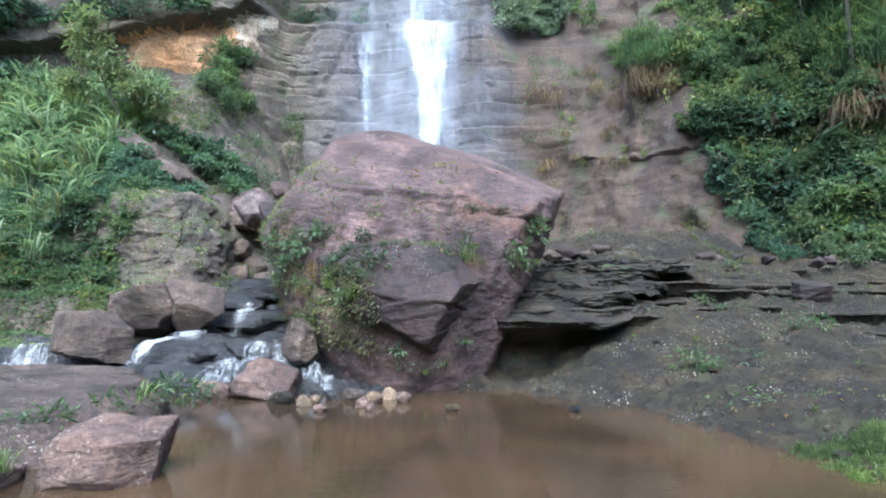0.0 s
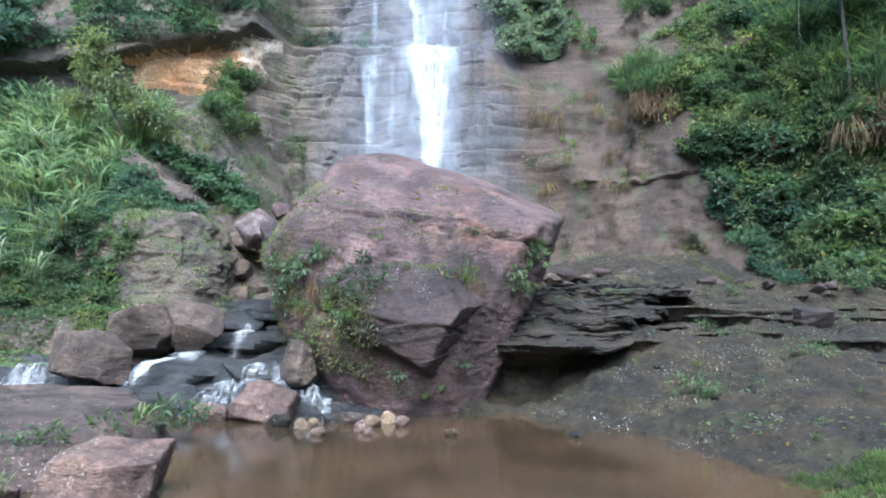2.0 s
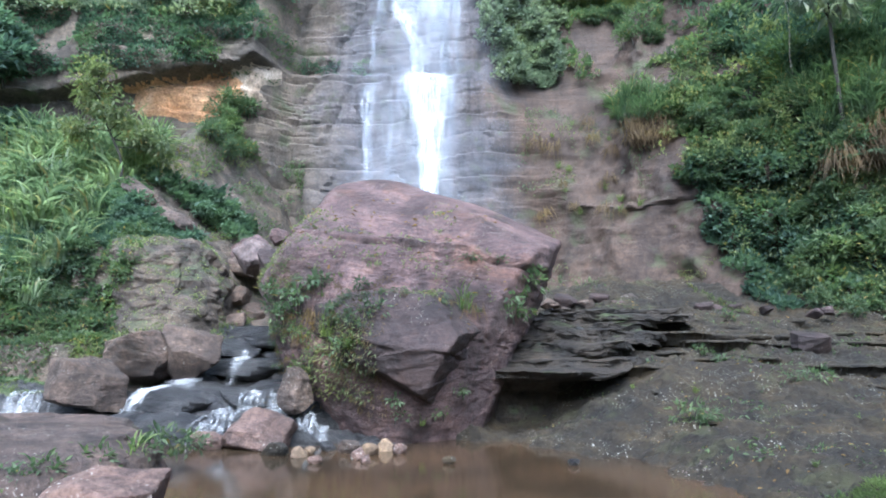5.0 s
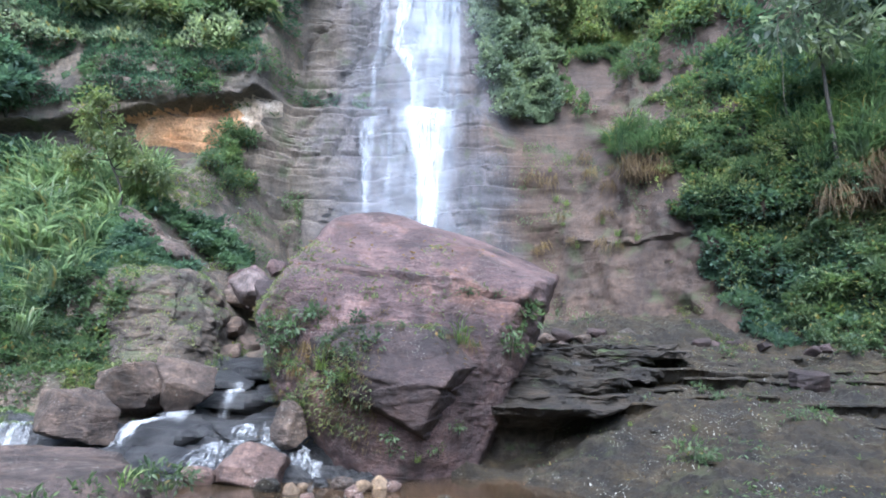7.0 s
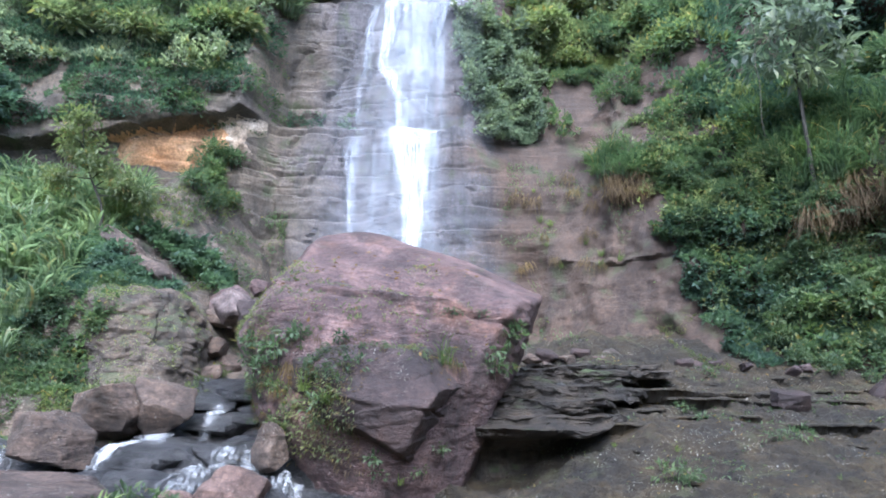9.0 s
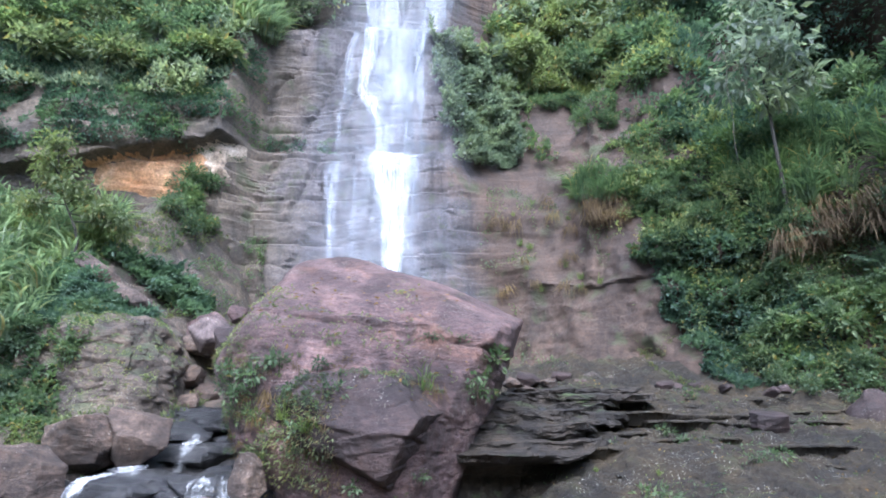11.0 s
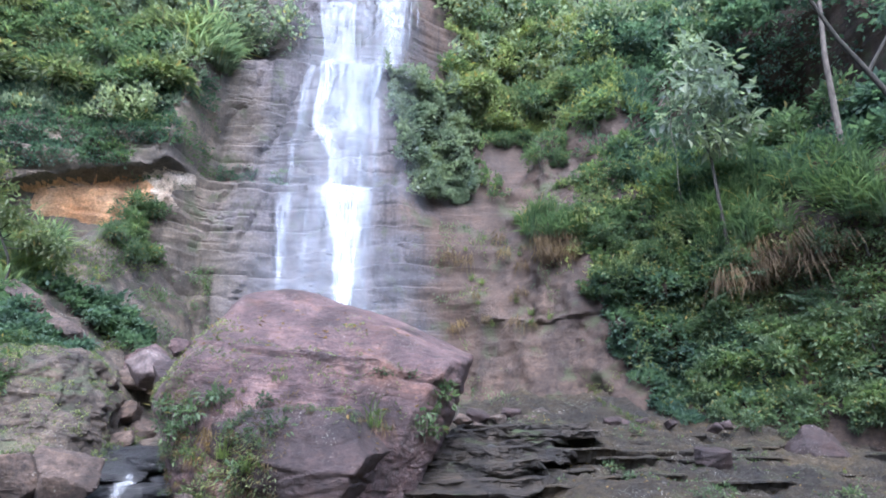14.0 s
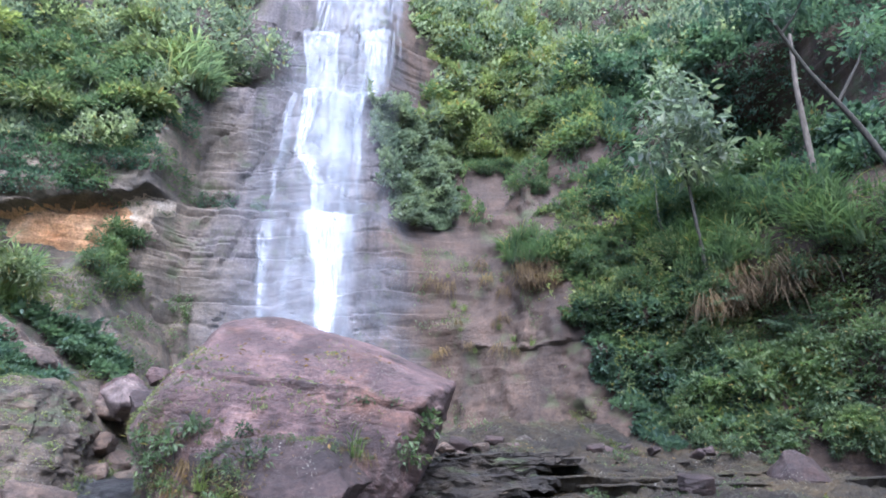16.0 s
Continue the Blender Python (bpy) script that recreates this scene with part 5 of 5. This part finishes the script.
for x, y, kind, size in [(-3.75, 7.1, weeds, 0.3), (-3.6, 7.6, tufts, 1.2), (-3.55, 7.8, weeds, 0.35), (-4.0, 6.6, weeds, 0.28), (-3.7, 5.0, tufts, 0.8), (-3.5, 5.1, tufts, 0.7), (-3.5, 8.2, weeds, 0.35), (-3.3, 8.5, weeds, 0.3), (-4.2, 6.3, weeds, 0.25)]:
    plant(kind[1], (x, y, 0.55), size, rng, "plants among the near rocks")
for _ in range(26):
    w = rng.random()
    x, y = -4.05 + 0.75 * w + rng.normal(0, 0.1), 6.2 + 2.5 * w + rng.normal(0, 0.12)
    plant((weeds + tufts + tufts)[rng.integers(8)], (x, y, 0.5 + 0.08 * rng.random()), rng.uniform(0.1, 0.24), rng, "plants among the near rocks")
for ob in SOURCES:
    for o in (*ob.children_recursive, ob):
        bpy.data.objects.remove(o)


# ---- trees ----
def tree(name, base, spine, limbs, material, bark, leaf, count, r0, seed, label, reach=0.55, wide=0.4):
    """A tree: trunk along spine, limbs from it, leaves in loose sprays round the limbs' ends."""
    rng = np.random.default_rng(seed)
    root = new(name)
    root.location = base
    tagged(root, label, "tree")
    spine = np.array(spine, float)
    k = np.linspace(0, 1, 16)
    line = np.stack([np.interp(k, np.linspace(0, 1, len(spine)), spine[:, i]) for i in range(3)], -1)
    v, f = tube(line, r0, r0 * 0.3, 8)
    part("trunk", mesh_of("trunk", v, f, bark), root)
    at, out = [], []
    for start, end in limbs:
        a = line[int(start * 15)]
        e = np.array(end, float)
        mid = (a + e) / 2 + rng.normal(0, 0.12, 3)
        v, f = tube([a, mid, e], r0 * 0.45, r0 * 0.1, 5)
        part("limb", mesh_of("limb", v, f, bark), root)
        for c, share in ((e, 0.6), (mid * 0.4 + e * 0.6, 0.4)):
            for _ in range(5):
                s = c + rng.normal(0, reach * 0.6, 3) * (1, 1, 0.55)
                d = rng.normal(0, 1, (int(count * share / len(limbs) / 5), 3))
                at.append(s + d * reach * 0.35 * (1, 1, 0.6))
                out.append(unit(d) + (0, 0, 0.2))
    v, f = leaves(np.concatenate(at), np.concatenate(out), leaf, wide, rng)
    part("crown", mesh_of("crown", v, f, material, False), root)
    return root


tree("tree", (-9.65, 18.3, 6.5), [(0, 0, -0.3), (0.05, 0, 0.7), (-0.05, 0, 1.1), (-0.5, 0.1, 1.9), (-0.8, 0, 2.8), (-1.0, 0, 4.0)],
     [(0.5, (0.7, -0.2, 1.7)), (0.55, (1.2, 0.1, 1.3)), (0.6, (-1.6, 0.2, 2.0)), (0.65, (-0.1, -0.3, 2.3)), (0.75, (-1.0, 0.2, 2.6)), (0.85, (-1.2, 0, 3.2)), (0.98, (-1.1, 0, 3.9)), (0.55, (0.2, 0.3, 2.0))],
     LIGHTLEAF, BARK, 0.17, 3600, 0.05, 201, "slender young tree with pale yellow-green leaves", 0.42)
tree("tree", (12.4, 18.6, 9.2), [(0, 0, -0.6), (-0.1, 0, 2.0), (0.0, 0.2, 4.0), (-0.2, 0.1, 5.6), (0, 0, 7.6)],
     [(0.45, (-1.1, 0, 4.2)), (0.5, (1.0, -0.3, 4.4)), (0.6, (-0.9, -0.4, 5.3)), (0.65, (0.9, 0.2, 5.6)), (0.75, (-0.4, -0.4, 6.3)), (0.85, (0.6, 0, 6.8)), (1.0, (0, 0, 7.6)), (0.4, (0.2, -0.6, 3.6)), (0.6, (0.1, -0.6, 5.0))],
     GREYLEAF, BARK, 0.36, 1500, 0.07, 202, "broad-leaved tree with pale grey-green leaves on the slope", 0.6, 0.42)
tree("tree", (16.4, 17.3, 13.9), [(-0.1, 0, -2.6), (0.1, 0, 2.0), (0.5, 0, 5.0), (0.8, 0, 10.0)],
     [(0.7, (0.8, -0.5, 8.5)), (0.8, (-1.6, -0.4, 9.5)), (0.9, (0.6, -0.8, 10.5)), (1.0, (-0.6, 0, 11.5))],
     IVY, PALEBARK, 0.28, 1500, 0.13, 203, "tall tree with a pale bare trunk", 0.8)
tree("tree", (15.6, 13.2, 7.6), [(0, 0, -0.8), (-0.3, 0, 2.0), (-1.0, 0.2, 4.0), (-2.2, 0.3, 6.0), (-3.2, 0.4, 8.6)],
     [(0.8, (-3.4, 0.3, 8.0)), (0.9, (-2.0, -0.3, 8.4)), (1.0, (-3.4, 0.4, 9.4)), (0.6, (0.2, 0.2, 7.5))],
     IVY, BARK, 0.25, 1600, 0.13, 204, "dark leaning tree with a mossy trunk", 0.7)

# ---- ferns and lianas on the eastern slope ----
def fern(seed):
    """A rosette of arching fronds, each a midrib with paired leaflets."""
    rng = np.random.default_rng(seed)
    root = tagged(new("fern"), "large green fern with arching fronds", "fern", "ferns on the eastern slope")
    for k in range(7):
        a = k * 0.9 + rng.uniform(-0.2, 0.2)
        n = 16
        t = np.linspace(0, 1, n)[:, None]
        long = rng.uniform(0.9, 1.3)
        d = np.array([math.cos(a), math.sin(a), 0])
        rib = d * long * t + np.array([0, 0, 1]) * long * (0.75 * t - 0.75 * t ** 2.2)
        pieces = [tube(rib, 0.014, 0.004, 4)]
        side = np.array([-d[1], d[0], 0])
        for s in (-1, 1):
            at = rib[2:]
            out = np.repeat((s * side + 0.35 * d)[None], len(at), 0)
            size = 0.3 * np.sin(np.pi * np.linspace(0.2, 0.97, len(at)))
            for j in range(len(at)):
                pieces.append(leaves(at[j:j + 1], out[j:j + 1] * 6, float(size[j]), 0.24, rng, 0.5))
        v, f = joined(pieces)
        part("frond", mesh_of("frond", v, f, MIDLEAF, False), root)
    return root


master = fern(7)
rng = np.random.default_rng(9)
for k, (x, z) in enumerate([(14.6, 12.6), (15.8, 13.4), (16.6, 14.0), (15.0, 13.6), (13.9, 12.0), (11.2, 6.0), (12.2, 6.8), (13.0, 5.6), (12.6, 7.6), (13.9, 6.6), (11.8, 5.0)]):
    q, n = ahead(x, z)
    if q:
        c = copy_thing(master, pose(q.x + 0.4 * n.x, q.y + 0.4 * n.y, q.z + 0.1, 25, 0, 40 * k))
        c.scale = (1.1, 1.1, 1.1) if k < 5 else (0.7, 0.7, 0.7)
for o in (*master.children_recursive, master):
    bpy.data.objects.remove(o)
for x, y, z, drop in [(10.6, 18.0, 14.6, 4.4), (12.2, 18.0, 14.5, 2.6)]:
    line = [(x + 0.06 * math.sin(1.7 * k + x), y + 0.05 * math.cos(2.1 * k), z - drop * k / 9) for k in range(10)]
    v, f = tube(line, 0.012, 0.008, 5)
    tagged(new("liana", mesh_of("liana", v, f, PALEBARK)), "thin pale liana hanging from the trees", "liana", "lianas on the eastern slope")

# ---- rib of rock on the bank ----
for place, size, turn in [((-8.75, 17.75, 6.2), (1.9, 0.9, 0.75), 34), ((-7.6, 17.25, 5.42), (1.8, 0.8, 0.6), 26)]:
    rib = stone("rock", place, size, BANKROCK, 91, "long bare brown rib of rock between the shrubs", fine=True)
    rib.matrix_world = pose(*place, 0, turn, -12) @ Matrix.Diagonal((*size, 1))

# ---- ochre rock under the overhang ----
xs, zz = np.arange(-12.0, -6.7, 0.08), np.arange(10.3, 13.9, 0.08)
p = np.zeros((len(xs), len(zz), 3))
for i, x in enumerate(xs):
    for j, z in enumerate(zz):
        q, n = ahead(float(x), float(z))
        w = (z - 10.7 - 0.42 * max(0, x + 9.6)) / 0.35
        roof = 13.3 + 0.33 * (x + 6.6)
        inside = min((x + 11.9) / 0.6, (-7.5 + 0.42 * (z - 11.3) + 0.2 * math.sin(5 * z) - x) / 0.2, w, (roof - z) / 0.3)
        p[i, j] = (x, (q.y if q else 24) - 0.14 * min(1, max(-6, inside)), z)
p[:, :, 1] += (0.06 * fbm(p.reshape(-1, 3) * 1.3, 4, 3)).reshape(len(xs), -1)
face = sheet("ochre_face", p, OCHRE)
face.data.materials.append(TAN)
for poly in face.data.polygons:
    c = poly.center
    poly.material_index = int(c.x + 0.25 * math.sin(3 * c.z) + 0.1 * math.sin(11 * c.z) > -8.25)
tagged(face, "bare orange-ochre rock face, pale tan at its end, under the overhang", "rock face", kind="structure")

# ---- the stream's white water ----
BED = [LAND[3]]
for ob in list(scene.collection.objects):
    if ob.get("group") == "black slabs in the stream":
        BED.append(BVHTree.FromPolygons([ob.matrix_world @ v.co for v in ob.data.vertices], [p.vertices for p in ob.data.polygons]))

def chute(x0, x1, y0, y1, width, seed, material):
    """White water running down the stepped bed from (x0, y0) to (x1, y1), in broken ribbons."""
    rng = np.random.default_rng(seed)
    V, F = [], []
    for _ in range(int(100 * width) + 12):
        a = rng.uniform(0, 0.6)
        b = min(1, a + rng.uniform(0.25, 0.7))
        off = rng.normal(0, 0.26) * width
        half = rng.uniform(0.004, 0.014)
        base, n = len(V), 14
        for i in range(n):
            w = a + (b - a) * i / (n - 1)
            x = x0 + (x1 - x0) * w + off * (0.8 + 0.6 * w) + rng.normal(0, 0.018)
            y = y0 + (y1 - y0) * w
            z = max([WATER] + [q.z for q in (tree.ray_cast(Vector((x, y, 9)), Vector((0, 0, -1)))[0] for tree in BED) if q]) + rng.uniform(0.02, 0.06)
            h = half * math.sin(math.pi * (0.1 + 0.85 * i / (n - 1)))
            V += [(x - h, y, z), (x, y - 0.02, z + 0.03), (x + h, y, z)]
        for i in range(n - 1):
            o = base + 3 * i
            F += [(o, o + 1, o + 4, o + 3), (o + 1, o + 2, o + 5, o + 4)]
    me = mesh_of("white_water", V, F, material)
    thickness(me, np.tile([0.5, 1.0, 0.5], len(V) // 3))
    return me


stream = new("stream")
tagged(stream, "shallow stream breaking white over the black steps", "stream")
for k, row in enumerate([(-3.75, -3.8, 11.6, 10.5, 0.5), (-3.1, -2.8, 12.4, 11.6, 0.5), (-2.85, -2.7, 11.6, 10.7, 0.5), (-4.3, -4.35, 14.2, 13.4, 0.3), (-5.2, -5.8, 12.5, 11.9, 0.25), (-8.0, -7.7, 12.6, 11.3, 0.9), (-2.2, -2.1, 11.8, 10.9, 0.4), (-5.0, -5.3, 13.2, 12.6, 0.35), (-3.5, -3.6, 12.3, 11.8, 0.3)]):
    tagged(part("white_water", chute(*row, 400 + k, RAPID), stream), kind="stuff")
